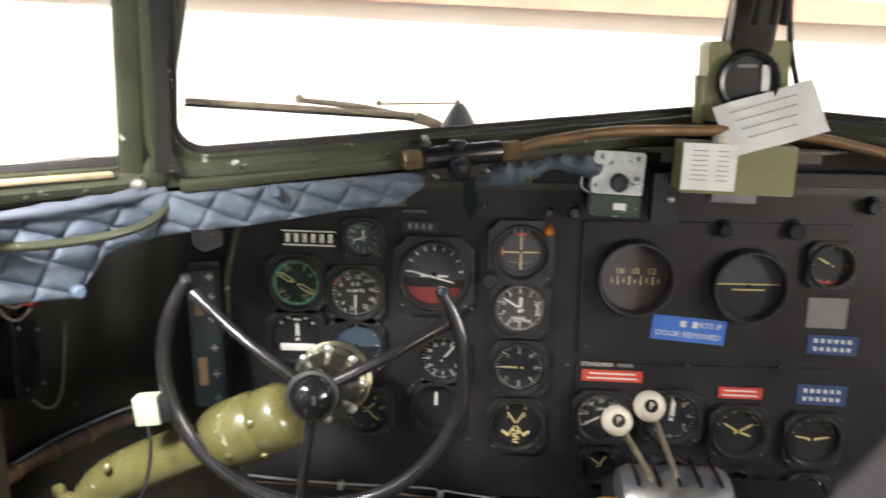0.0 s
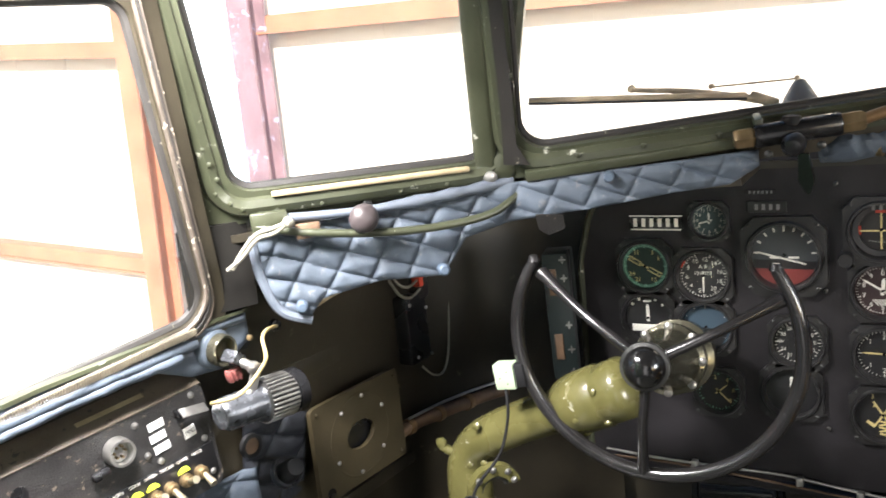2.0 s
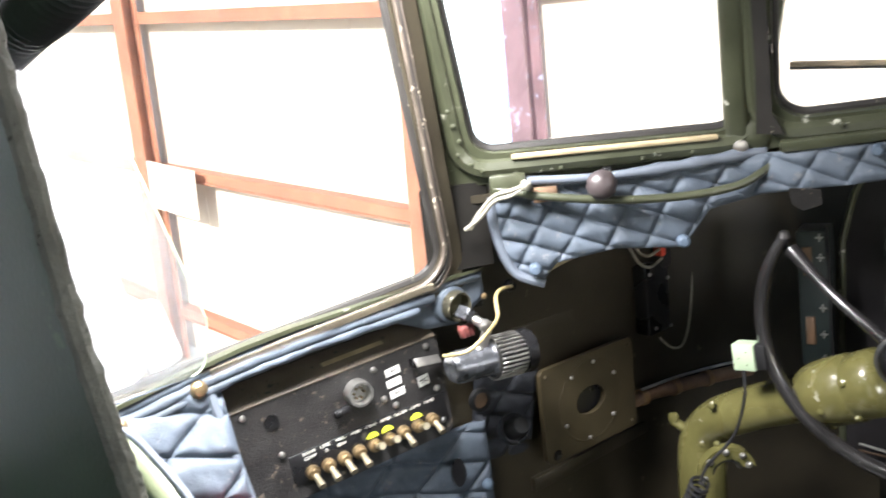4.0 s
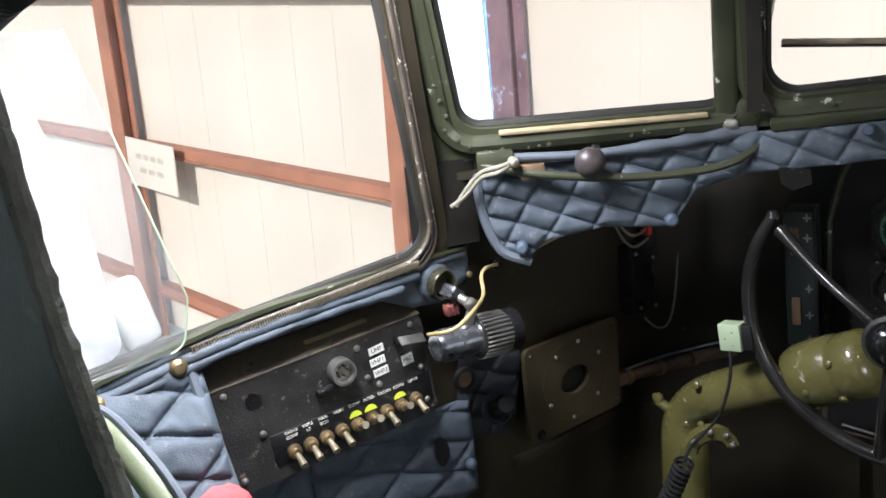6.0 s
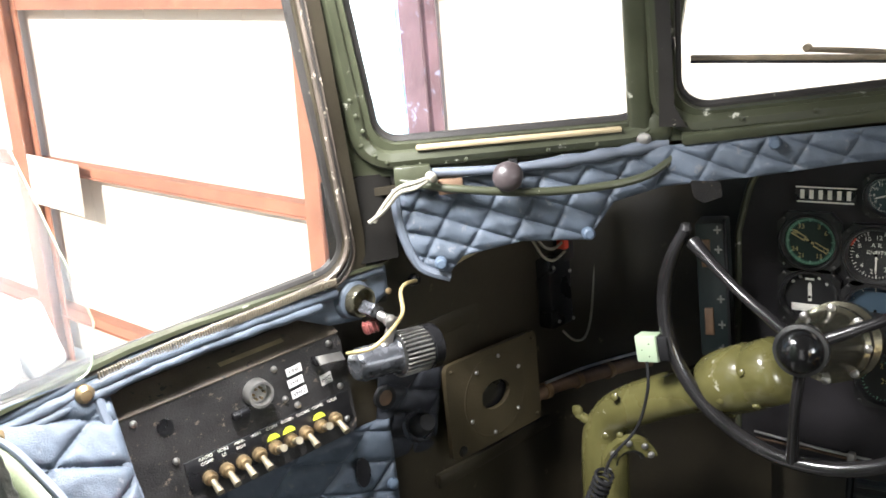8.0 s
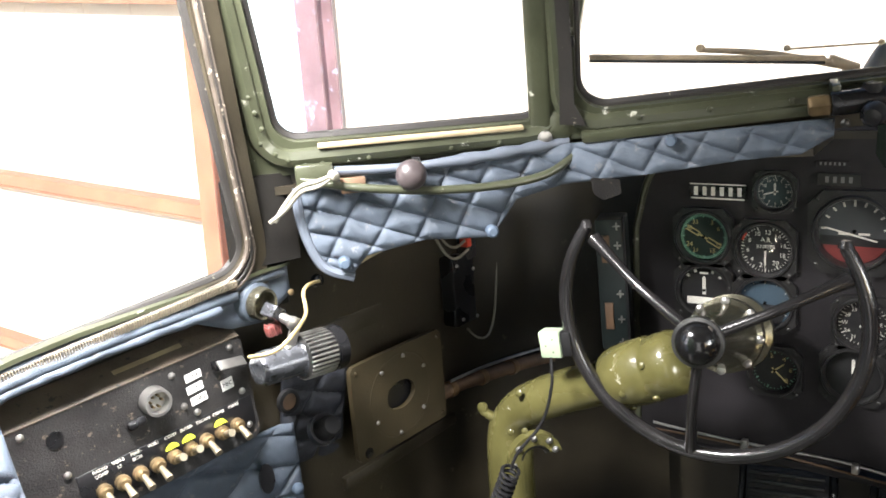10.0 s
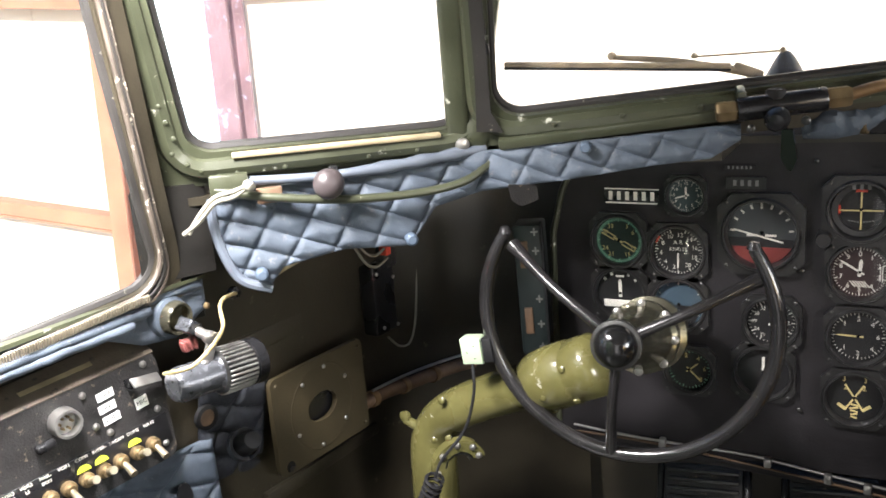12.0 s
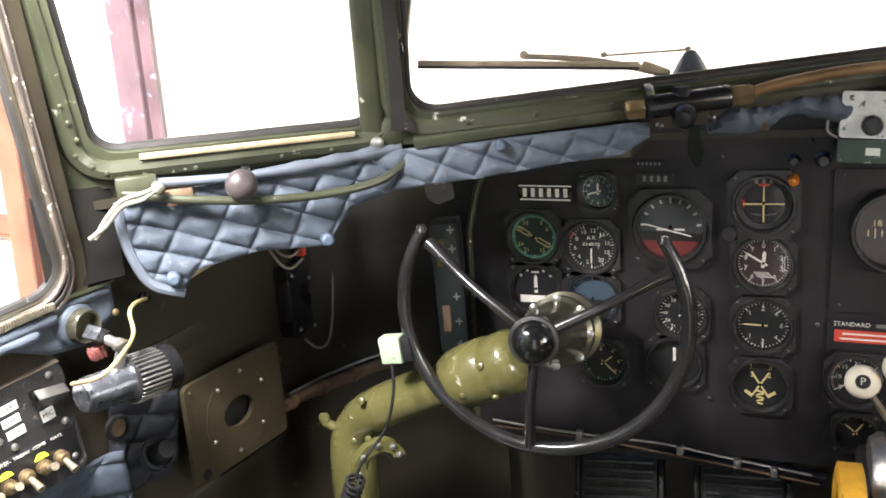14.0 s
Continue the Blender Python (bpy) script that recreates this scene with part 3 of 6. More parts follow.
def shell():
    for right in (False, True):
        bm = mesh()
        rows = []
        for x, y, z in PLAN:
            rows.append([bm.verts.new(p) for p in ((x, y, -0.1), (x, y, z), (x - 0.03, y + 0.01, z), (x - 0.03, y + 0.01, -0.1))])
        for a, b in zip(rows, rows[1:]):
            for k in range(4):
                bm.faces.new((a[k], b[k], b[(k + 1) % 4], a[(k + 1) % 4]))
        bm.faces.new(rows[0])
        bm.faces.new(rows[-1])
        wall = tagged(part("wall_starboard" if right else "wall_port", flip(bm, right), DARK_GREEN), "dark green scuffed cockpit side wall", "wall", kind="structure")
        # shelf from the panes out to the wall
        bm = mesh()
        plate(bm, [Vector(p) for p in ((-0.53, 0.945), (-0.47, 0.945), (-0.22, 1.165), (0.08, 1.262), (0.08, 1.398), (0.5, 1.398), (0.5, 1.45), (-0.42, 1.45), (-0.52, 1.1))], 1.434, 1.444)
        tagged(part("shelf_starboard" if right else "shelf_port", flip(bm, right), DARK_GREEN), "dark green ledge below the windscreen", "ledge", kind="structure")
        bm = mesh()
        plate(bm, [Vector(p) for p in ((-0.006, -0.006), (0.757, -0.008), (0.757, -0.036), (-0.006, -0.024))], -0.008, 0.006, MW)
        plate(bm, [Vector(p) for p in ((-0.362, -0.022), (0.004, -0.008), (0.004, -0.036), (-0.362, -0.040))], -0.008, 0.006, MQ)
        tagged(part("sill_apron_starboard" if right else "sill_apron_port", flip(bm, right), DARK_GREEN), "dark green sheet below the window frames", "trim", kind="structure")
        bm = mesh()
        for v0, v1 in ((-0.02, 0.06), (0.06, 0.16), (0.16, 0.30), (0.30, 0.47)):
            sa, sb = (lerp([(0.0, 0.258), (0.06, 0.256), (0.47, 0.190)], v) for v in (v0, v1))
            qa, qb = (lerp([(-0.02, -0.362), (0.47, -0.412)], v) for v in (v0, v1))
            quad = [MS @ Vector((sa - 0.004, v0, -0.004)), MS @ Vector((sb - 0.004, v1, -0.004)), MQ @ Vector((qb + 0.004, v1 - 0.11, -0.004)), MQ @ Vector((qa + 0.004, v0 - 0.11 if v0 > 0 else -0.03, -0.004))]
            for shift in (0.0, 0.012):
                bm.faces.new([bm.verts.new(p + Vector((-shift, shift, 0))) for p in quad])
        part("corner_pillar", flip(bm, right), PILLAR_SHADED, wall, "dark green corner pillar skin, darkened in place of shade")
        bm = mesh()
        plate(bm, [Vector(p) for p in ((-0.53, 0.925), (-0.50, 0.885), (-0.46, 0.965), (-0.50, 0.99))], 1.352, 1.460)
        plate(bm, [Vector(p) for p in ((-0.53, 0.925), (-0.515, 0.905), (-0.492, 0.968), (-0.51, 0.99))], 1.29, 1.352)
        part("corner_foot", flip(bm, right), PILLAR_SHADED, wall, "dark green foot of the corner pillar, darkened in place of shade")
        # ledge that joins the lower wall to the side window surround
        bm = mesh()
        a = [MS @ Vector((s, v, 0.0)) for s, v in ((-0.80, -0.12), (-0.20, -0.04), (0.25, 0.004))]
        b = [Vector(p) for p in ((-0.72, -0.02, 1.20), (-0.665, 0.48, 1.275), (-0.545, 0.94, 1.315))]
        for k in range(2):
            for dz in (0.0, -0.012):
                v = [bm.verts.new(p + Vector((0, 0, dz))) for p in (a[k], a[k + 1], b[k + 1], b[k])]
                bm.faces.new(v)
        part("sill_ledge", flip(bm, right), DARK_GREEN, wall)
        bm = mesh()
        box(bm, 0.012, 0.42, 0.030, pose(-0.495, 1.24, 1.215, 0, 0, -6), 0.003)
        box(bm, 0.012, 0.40, 0.022, pose(-0.488, 1.25, 0.985, 0, 0, -6), 0.003)
        part("stiffener", flip(bm, right), DARK_GREEN, wall, "riveted dark green stiffeners")
    tagged(part("floor", box(mesh(), 1.9, 2.7, 0.06, pose(CENTRE_X, 0.3, 0.0)), FLOOR), "worn dark floor plates", "floor", kind="structure")
    back = mesh()
    plate(back, [Vector(p) for p in ((-0.30, 1.40), (1.30, 1.40), (1.20, 1.47), (0.90, 1.508), (0.50, 1.528), (0.10, 1.508), (-0.20, 1.47))], -0.004, 0.004, pose(0, 1.445, 0, 90, 0, 0))
    tagged(part("panel_backing", back, BLACK_PANEL), "dark sheet closing the gap above the panel", "trim", kind="structure")
    # the hole is added for the overhead fill lamp, out of view
    roof = mesh()
    plate(roof, [Vector(p) for p in ((-0.80, -0.95), (-0.54, 0.62), (-0.50, 0.88), (-0.18, 1.06), (0.5, 1.27), (1.18, 1.06), (1.46, 0.80), (1.5, 0.62), (1.80, -0.95))], 1.86, 1.90, holes=[rect(0.22, 0.32, 0.05, -0.38, 0.58)])
    tagged(part("ceiling", roof, DARK_GREEN), "dark green cockpit roof", "ceiling", kind="structure")
    rear = plate(mesh(), rect(2.7, 2.1, 0.0, CENTRE_X, 0.95), -0.02, 0.02, pose(0, -0.95, 0, 90, 0, 0), [rect(0.66, 1.70, 0.08, CENTRE_X, 1.05)])
    tagged(part("bulkhead_rear", rear, DARK_GREEN), "dark green rear bulkhead with a doorway", "wall", kind="structure")
    # unseen box added to keep the sun from coming through the doorway
    cabin = box(mesh(), 1.2, 0.04, 2.1, pose(CENTRE_X, -2.2, 0.95))
    for side in (-1, 1):
        box(cabin, 0.04, 1.25, 2.1, pose(CENTRE_X + 0.6 * side, -1.58, 0.95))
        box(cabin, 1.2, 1.25, 0.04, pose(CENTRE_X, -1.58, 0.95 + 1.05 * side))
    tagged(part("cabin_sun_block", cabin, SKIN), "unseen green box that blocks the sun behind the doorway", "wall", kind="structure")
    tagged(part("bulkhead_front", box(mesh(), 1.9, 0.03, 1.6, pose(CENTRE_X, 1.62, 0.60)), DARK_GREEN), "dark bulkhead ahead of the pedals", "wall", kind="structure")
    nose = mesh()
    lathe(nose, [(0.0, 1.35), (0.28, 1.25), (0.62, 0.9), (0.88, 0.4), (1.02, 0.0)], Matrix.Translation((0.5, 1.66, 0.22)) @ Matrix.Rotation(radians(-90), 4, "X"), 40)
    tagged(part("nose", nose, SKIN), "olive drab aircraft nose", "fuselage", kind="structure")


shell()

# ---- centre post with its cables ----
cpost = thing("centre_post", Matrix(), "dark green windscreen centre post with cables", "post")
TOP = Vector((0, -0.33, 0.94)).normalized()
base = Vector((0.5, 1.385, 1.50))
bm = mesh()
box(bm, 0.055, 0.034, 0.52, along(base, base + TOP)[0] @ pose(0, 0, 0.22, 0, 0, 0), 0.008, 3)
part("post", bm, DARK_GREEN, cpost)
for dx, r in ((-0.014, 0.007), (0.004, 0.005), (0.021, 0.006)):
    pts = [base + TOP * t + Vector((dx + 0.004 * math.sin(9 * t + dx * 90), -0.045 - 0.01 * math.sin(7 * t), 0)) for t in (0.165, 0.19, 0.24, 0.30, 0.37, 0.44)]
    part("cable", tube(mesh(), smooth_path(pts, 5), r, 8), RUBBER, cpost)
part("cable", tube(mesh(), smooth_path([(0.548, 1.35, 1.72), (0.552, 1.345, 1.64), (0.565, 1.34, 1.58), (0.575, 1.345, 1.54)], 5), 0.004, 8), RUBBER, cpost)

# ---- instrument panel ----
PANEL_Y = 1.403
bm = mesh()
outline = rounded([(-0.195, 0.97, 0.0), (1.195, 0.97, 0.0), (1.19, 1.30, 0.0), (1.165, 1.40, 0.09), (1.03, 1.462, 0.0), (-0.03, 1.462, 0.0), (-0.165, 1.40, 0.09), (-0.19, 1.30, 0.0)])
plate(bm, outline, -0.012, 0.0, pose(0, PANEL_Y, 0, 90, 0, 0))
panel = tagged(part("dashboard", bm, BLACK_PANEL), "matt black worn instrument panel", "dashboard")
left = [p for p in outline[1:] if p.x < 0.0] + [outline[0]]
rim = [pose(0, PANEL_Y, 0, 90, 0, 0) @ Vector((p.x, p.y, 0.002)) for p in left]
part("edge_bead", tube(mesh(), rim, 0.005, 8), FRAME_GREEN, panel, "green bead round the panel edge")
bm = mesh()
plate(bm, rect(0.372, 0.192, 0.006), 0.0005, 0.005, pose(0.500, PANEL_Y, 1.297, 90, 0, 0))
part("gyro_subpanel", bm, BLACK_PANEL, panel)
bm = mesh()
plate(bm, rect(0.385, 0.205, 0.006), 0.0005, 0.004, pose(0.505, PANEL_Y, 1.082, 90, 0, 0))
part("engine_subpanel", bm, BLACK_PANEL, panel)
for x, z in ((0.325, 1.385), (0.325, 1.21), (0.675, 1.385), (0.675, 1.21), (0.06, 1.272), (0.16, 1.262), (-0.13, 1.31), (0.285, 1.43), (0.255, 1.128), (0.16, 1.06), (0.175, 1.41), (0.05, 1.428),
             (-0.15, 1.10), (0.30, 1.18), (0.47, 1.185), (0.60, 1.185)):
    bolt("panel_screw", (x, PANEL_Y - 0.004, z), (0, -1, 0), 0.0032, DARK_STEEL, panel)


def instrument(x, z, r, label, face=FACE, square=True, flange=None, ticks=0, long_every=5, start=0, sweep=360, numbers=(), num_start=0, num_sweep=360, num_size=0.2,
               needles=(), mark=WHITE, num_mat=None, deep=0.014, y=PANEL_Y, band=None):
    """A round dial: flange, turned bezel, face, scale, numerals, needles and glass. Angles run clockwise from the top."""
    it = thing("instrument", pose(x, y, z, 90, 0, 0), label, "gauge", "panel instruments")
    fl = flange or r * 1.10
    bm = mesh()
    if square:
        c = fl * 0.34
        pts = rounded([(-fl, -fl + c, 0.0), (-fl + c, -fl, 0.0), (fl - c, -fl, 0.0), (fl, -fl + c, 0.0), (fl, fl - c, 0.0), (fl - c, fl, 0.0), (-fl + c, fl, 0.0), (-fl, fl - c, 0.0)])
        plate(bm, pts, 0.0, deep * 0.7, holes=[ring(r * 0.99)])
    lathe(bm, [(r * 0.92, 0.001), (r * 0.92, deep * 0.75), (r * 0.95, deep), (r * 1.01, deep), (r * 1.06, deep * 0.7), (r * 1.06, 0.0)], seg=44)
    part("bezel", bm, BEZEL, it, "black metal bezel")
    part("face", lathe(mesh(), [(0, 0.0016), (r * 0.91, 0.0016), (r * 0.91, 0.0008)], seg=40), face, it)

    def spot(a, q):
        a = radians(a)
        return Vector((math.sin(a) * q, math.cos(a) * q, 0.0022))

    if ticks:
        bm = mesh()
        for k in range(ticks + (0 if sweep == 360 else 1)):
            a = start + sweep * k / ticks
            big = k % long_every == 0
            ln = r * (0.13 if big else 0.07)
            box(bm, r * (0.035 if big else 0.02), ln, 0.0004, Matrix.Translation(spot(a, r * 0.85 - ln / 2)) @ pose(0, 0, 0, 0, 0, -a))
        part("scale_marks", bm, mark, it)
    if band:
        a0, a1, bmat = band
        bm = mesh()
        for k in range(12):
            a = a0 + (a1 - a0) * (k + 0.5) / 12
            box(bm, r * 0.9 * radians(abs(a1 - a0)) / 12, r * 0.07, 0.0004, Matrix.Translation(spot(a, r * 0.86)) @ pose(0, 0, 0, 0, 0, -a))
        part("range_band", bm, bmat, it)
    for k, n in enumerate(numbers):
        if n:
            a = num_start + num_sweep * k / max(1, len(numbers) - (0 if num_sweep == 360 else 1))
            words(n, r * num_size * 1.35, num_mat or mark, it, Matrix.Translation(spot(a, r * 0.62)), "numeral")
    for k, (a, ln, w, nm) in enumerate(needles):
        bm = mesh()
        tip = rounded([(-w / 2, -r * 0.16, 0.0), (w / 2, -r * 0.16, 0.0), (w * 0.5, ln * 0.8, 0.0), (0, ln, 0.0), (-w * 0.5, ln * 0.8, 0.0)])
        plate(bm, tip, 0.0030 + 0.0006 * k, 0.0034 + 0.0006 * k, pose(0, 0, 0, 0, 0, -a))
        part("needle", bm, nm, it)
    part("pivot", lathe(mesh(), [(0, 0.0052), (r * 0.05, 0.005), (r * 0.06, 0.002)], seg=12), BLACK, it)
    glass = part("cover_glass", lathe(mesh(), [(0, 0.0068), (r * 0.91, 0.0068), (r * 0.91, 0.0060), (0, 0.0060)], seg=36), DIAL_GLASS, it, "clear dial glass")
    glass.visible_shadow = False
    if square:
        c = fl * 0.86
        for sx in (-1, 1):
            for sy in (-1, 1):
                bolt("flange_screw", (sx * c * 0.92, sy * c * 0.92, deep * 0.7), (0, 0, 1), 0.0026, DARK_STEEL, it)
    return it


def extra(owner, name, bm, mat, label=""):
    return part(name, bm, mat, owner, label)


R3 = 0.0385
instrument(0.008, 1.362, 0.0265, "small eight-day clock with teal face and cream numerals", FACE_TEAL, numbers=("12", "1", "2", "3", "4", "5", "6", "7", "8", "9", "10", "11"), ticks=60, needles=((255, 0.017, 0.0022, WHITE), (0, 0.013, 0.0026, WHITE)), num_size=0.17, mark=WHITE)
g = instrument(-0.089, 1.294, R3, "radio compass dial with green scale and twin needles", FACE_GREEN, ticks=72, long_every=6, mark=LUME_GREEN, numbers=("", "3", "6", "", "12", "15", "", "21", "24", "", "30", "33"), num_size=0.18, num_mat=LUME,
               needles=((300, 0.010, 0.0030, LUME),))
bm = mesh()
for off in (-0.0028, 0.0028):
    for far in (-1, 1):
        box(bm, 0.0017, 0.021, 0.0005, pose(0, 0, 0.0034, 0, 0, -300) @ pose(off, 0.017 * far, 0))
extra(g, "twin_needles", bm, LUME)
extra(g, "scale_ring", lathe(mesh(), [(R3 * 0.745, 0.0017), (R3 * 0.745, 0.0019), (R3 * 0.87, 0.0019), (R3 * 0.87, 0.0017)], seg=40), RING_GREEN, "green scale ring")
g = instrument(-0.004, 1.281, R3, "airspeed indicator in knots with white numerals", FACE, ticks=40, long_every=4, start=20, sweep=320, numbers=("2", "4", "6", "8", "10", "12", "14", "16", "18", "20"), num_start=-165, num_sweep=310, num_size=0.17,
               needles=((181, 0.027, 0.0022, WHITE),), band=(-70, -50, RED))
words("A R", 0.0085, WHITE, g, pose(0, 0.013, 0.0022), "lettering")
words("KNOTS", 0.0075, WHITE, g, pose(0, 0.003, 0.0022), "lettering")
g = instrument(-0.089, 1.214, R3, "turn and slip indicator with white needle", FACE, needles=((0, 0.022, 0.005, WHITE),), square=True)
extra(g, "slip_tube", box(mesh(), 0.05, 0.011, 0.0012, pose(0, -0.016, 0.0028), 0.0004), WHITE)
bm = mesh()
for a in (-48, -24, 24, 48):
    box(bm, 0.004, 0.0045, 0.0005, pose(0.031 * math.sin(radians(a)), 0.031 * math.cos(radians(a)), 0.0026, 0, 0, -a))
box(bm, 0.012, 0.003, 0.0005, pose(0, 0.026, 0.0036))
extra(g, "turn_marks", bm, WHITE)
g = instrument(-0.004, 1.203, R3, "directional gauge with blue-grey upper half", FACE_SKY, ticks=12, long_every=3)
extra(g, "card", plate(mesh(), rounded([(-0.034, -0.002, 0.0), (-0.02, -0.030, 0.008), (0.02, -0.030, 0.008), (0.034, -0.002, 0.0)]), 0.0020, 0.0024), FACE)
g = instrument(0.108, 1.312, 0.0485, "artificial horizon with grey sky and red ground", FACE_GREY, flange=0.056, deep=0.020)
half = [Vector((0.0435 * math.cos(radians(a)), 0.0435 * math.sin(radians(a)))) for a in range(188, 356, 8)]
extra(g, "dark_band", plate(mesh(), half, 0.0020, 0.0023), FACE)
low = [Vector((0.0435 * math.cos(radians(a)), 0.0435 * math.sin(radians(a)))) for a in range(206, 338, 6)]
extra(g, "ground_disc", plate(mesh(), low, 0.0024, 0.0027), FACE_RED)
bm = mesh()
box(bm, 0.066, 0.0022, 0.0005, pose(-0.004, -0.004, 0.0036, 0, 0, -15))
box(bm, 0.014, 0.003, 0.0006, pose(-0.012, -0.003, 0.0042))
box(bm, 0.014, 0.003, 0.0006, pose(0.012, -0.003, 0.0042))
for a in (-60, -40, -20, 0, 20, 40, 60, 85, -85):
    box(bm, 0.0026, 0.006 if a else 0.009, 0.0005, Matrix.Translation((math.sin(radians(a)) * 0.038, math.cos(radians(a)) * 0.038, 0.0030)) @ pose(0, 0, 0, 0, 0, -a))
extra(g, "horizon_bar", bm, WHITE)
instrument(0.122, 1.186, R3 * 0.93, "slaved compass dial with white degree marks", FACE, ticks=36, long_every=3, numbers=("N", "3", "6", "E", "12", "15", "S", "21", "24", "W", "30", "33"), num_size=0.15, needles=((40, 0.026, 0.002, WHITE),))
instrument(0.010, 1.104, R3 * 0.9, "dark gauge with green lume scale", FACE, ticks=36, long_every=4, numbers=("", "2", "4", "6", "8", ""), num_start=-60, num_sweep=240, num_mat=LUME, mark=LUME_GREEN, needles=((135, 0.026, 0.002, LUME), (50, 0.018, 0.002, LUME)))
g = instrument(0.112, 1.112, R3, "unlit black gauge with a white centre mark", FACE, square=True)
extra(g, "index", box(mesh(), 0.004, 0.024, 0.0006, pose(0, 0.010, 0.003)), WHITE)
g = instrument(0.229, 1.347, R3 * 1.02, "course deviation indicator with crossed cream bars", FACE, ticks=12, long_every=3, flange=0.046, deep=0.022)
bm = mesh()
box(bm, 0.0020, 0.052, 0.0006, pose(0.0, 0.0, 0.0034))
box(bm, 0.052, 0.0020, 0.0006, pose(0.0, -0.001, 0.0042))
extra(g, "crossbar", bm, LUME)
bm = mesh()
box(bm, 0.014, 0.006, 0.0006, pose(0.0, 0.026, 0.0040))
box(bm, 0.006, 0.012, 0.0006, pose(-0.027, 0.0, 0.0040))
extra(g, "warning_flag", bm, RED)
bm = mesh()
for k in range(3):
    box(bm, 0.004, 0.007, 0.0005, pose(-0.009 + 0.009 * k, 0.0308, 0.0092))
for k in range(9):
    box(bm, 0.002, 0.002, 0.0005, pose(-0.014 + 0.0035 * k, -0.017 + 0.0006 * abs(k - 4), 0.0030))
extra(g, "counter_marks", bm, GREY_MARK)
extra(g, "inner_ring", lathe(mesh(), [(0.0270, 0.0018), (0.0275, 0.0075), (0.0345, 0.0085), (0.0345, 0.0015)], seg=36), BEZEL)
extra(g, "course_knob", lathe(mesh(), [(0, 0.030), (0.009, 0.030), (0.010, 0.027), (0.010, 0.0)], pose(-0.042, -0.036, 0), 14), BEZEL, "knurled black course knob")
extra(g, "marker_lamp", lathe(mesh(), [(0, 0.030), (0.005, 0.0285), (0.0070, 0.024), (0.0072, 0.0)], pose(0.036, 0.033, 0), 16), ORANGE, "amber marker lamp")
g = instrument(0.230, 1.264, R3, "altimeter with brown-black face and white numerals", FACE_BROWN, ticks=50, numbers=("0", "1", "2", "3", "4", "5", "6", "7", "8", "9"), num_size=0.18, needles=((302, 0.030, 0.0026, WHITE), (5, 0.018, 0.0045, WHITE)))
bm = mesh()
for k in range(6):
    box(bm, 0.0012, 0.011, 0.0005, pose(-0.0085 + k * 0.0034, -0.0165, 0.0026, 0, 0, 40))
extra(g, "hatch_marks", bm, WHITE)
extra(g, "setting_window", bars(mesh(), 0.005, 0.020, 2, 0.0026, 0.0255, -0.002, 0.5), WHITE)
instrument(0.231, 1.175, R3, "vertical speed indicator with cream needle", FACE, ticks=40, numbers=("", "1", "2", "4", "6", "4", "2", "1"), num_start=-90, num_sweep=360, num_size=0.18, needles=((272, 0.028, 0.0024, LUME),), mark=WHITE)
g = instrument(0.229, 1.087, R3, "flap and gear indicator with yellowed markings", FACE)
bm = mesh()
for a in (-32, 32):
    box(bm, 0.0024, 0.044, 0.0006, pose(0, 0.0, 0.0030, 0, 0, a))
for k in range(5):
    box(bm, 0.012 - k * 0.001, 0.0024, 0.0006, pose(0, -0.010 - k * 0.0045, 0.0034, 0, 0, 12 if k % 2 else -12))
for a in (-1, 1):
    box(bm, 0.013, 0.0045, 0.0006, pose(a * 0.015, -0.014, 0.0032, 0, 0, a * 35))
extra(g, "pointer_marks", bm, LUME)
for k, (xx, zz) in enumerate(((-0.013, 0.026), (0.013, 0.026), (-0.011, 0.014), (0.012, 0.014))):
    words("3322"[k], 0.010, LUME, g, pose(xx, zz, 0.0024), "numeral")
g = instrument(0.388, 1.314, 0.052, "directional gyro with drum numerals", FACE_BROWN, square=False, deep=0.020, y=PANEL_Y - 0.0056)
bm = mesh()
for k in range(9):
    box(bm, 0.0016, 0.013 if k % 2 else 0.008, 0.0006, pose(-0.032 + k * 0.008, -0.004, 0.0034))
extra(g, "drum_marks", bm, LUME)
for k, t in enumerate(("18", "15", "12")):
    words(t, 0.012, LUME, g, pose(-0.022 + k * 0.022, 0.009, 0.0030), "numeral")
g = instrument(0.544, 1.306, 0.050, "gyro horizon with yellow bars on grey", FACE_GREY, square=False, deep=0.020, y=PANEL_Y - 0.0056)
extra(g, "lower_disc", plate(mesh(), [Vector((0.0445 * math.cos(a), 0.0445 * math.sin(a))) for a in [math.pi + math.pi * k / 20 for k in range(21)]], 0.0020, 0.0024), FACE)
bm = mesh()
box(bm, 0.084, 0.0022, 0.0006, pose(0, 0.002, 0.0034))
box(bm, 0.044, 0.0022, 0.0006, pose(0, -0.006, 0.0034))
extra(g, "horizon_bar", bm, LUME)
g = instrument(0.351, 1.106, R3 * 0.98, "engine speed gauge with red and green arcs", FACE, ticks=35, long_every=5, start=-120, sweep=240, numbers=("5", "10", "15", "20", "25", "30", "35"), num_start=-120, num_sweep=240, num_size=0.17, needles=((-118, 0.027, 0.002, WHITE),), band=(-60, -38, RED), y=PANEL_Y - 0.0056)
words("RPM", 0.007, WHITE, g, pose(0, 0.010, 0.0022), "lettering")
instrument(0.452, 1.108, R3, "manifold pressure gauge with thick white pointer", FACE, ticks=40, numbers=("1", "2", "3", "4", "5", "6", "7"), num_start=-130, num_sweep=260, num_size=0.18, needles=((4, 0.026, 0.006, WHITE),), y=PANEL_Y - 0.0056)
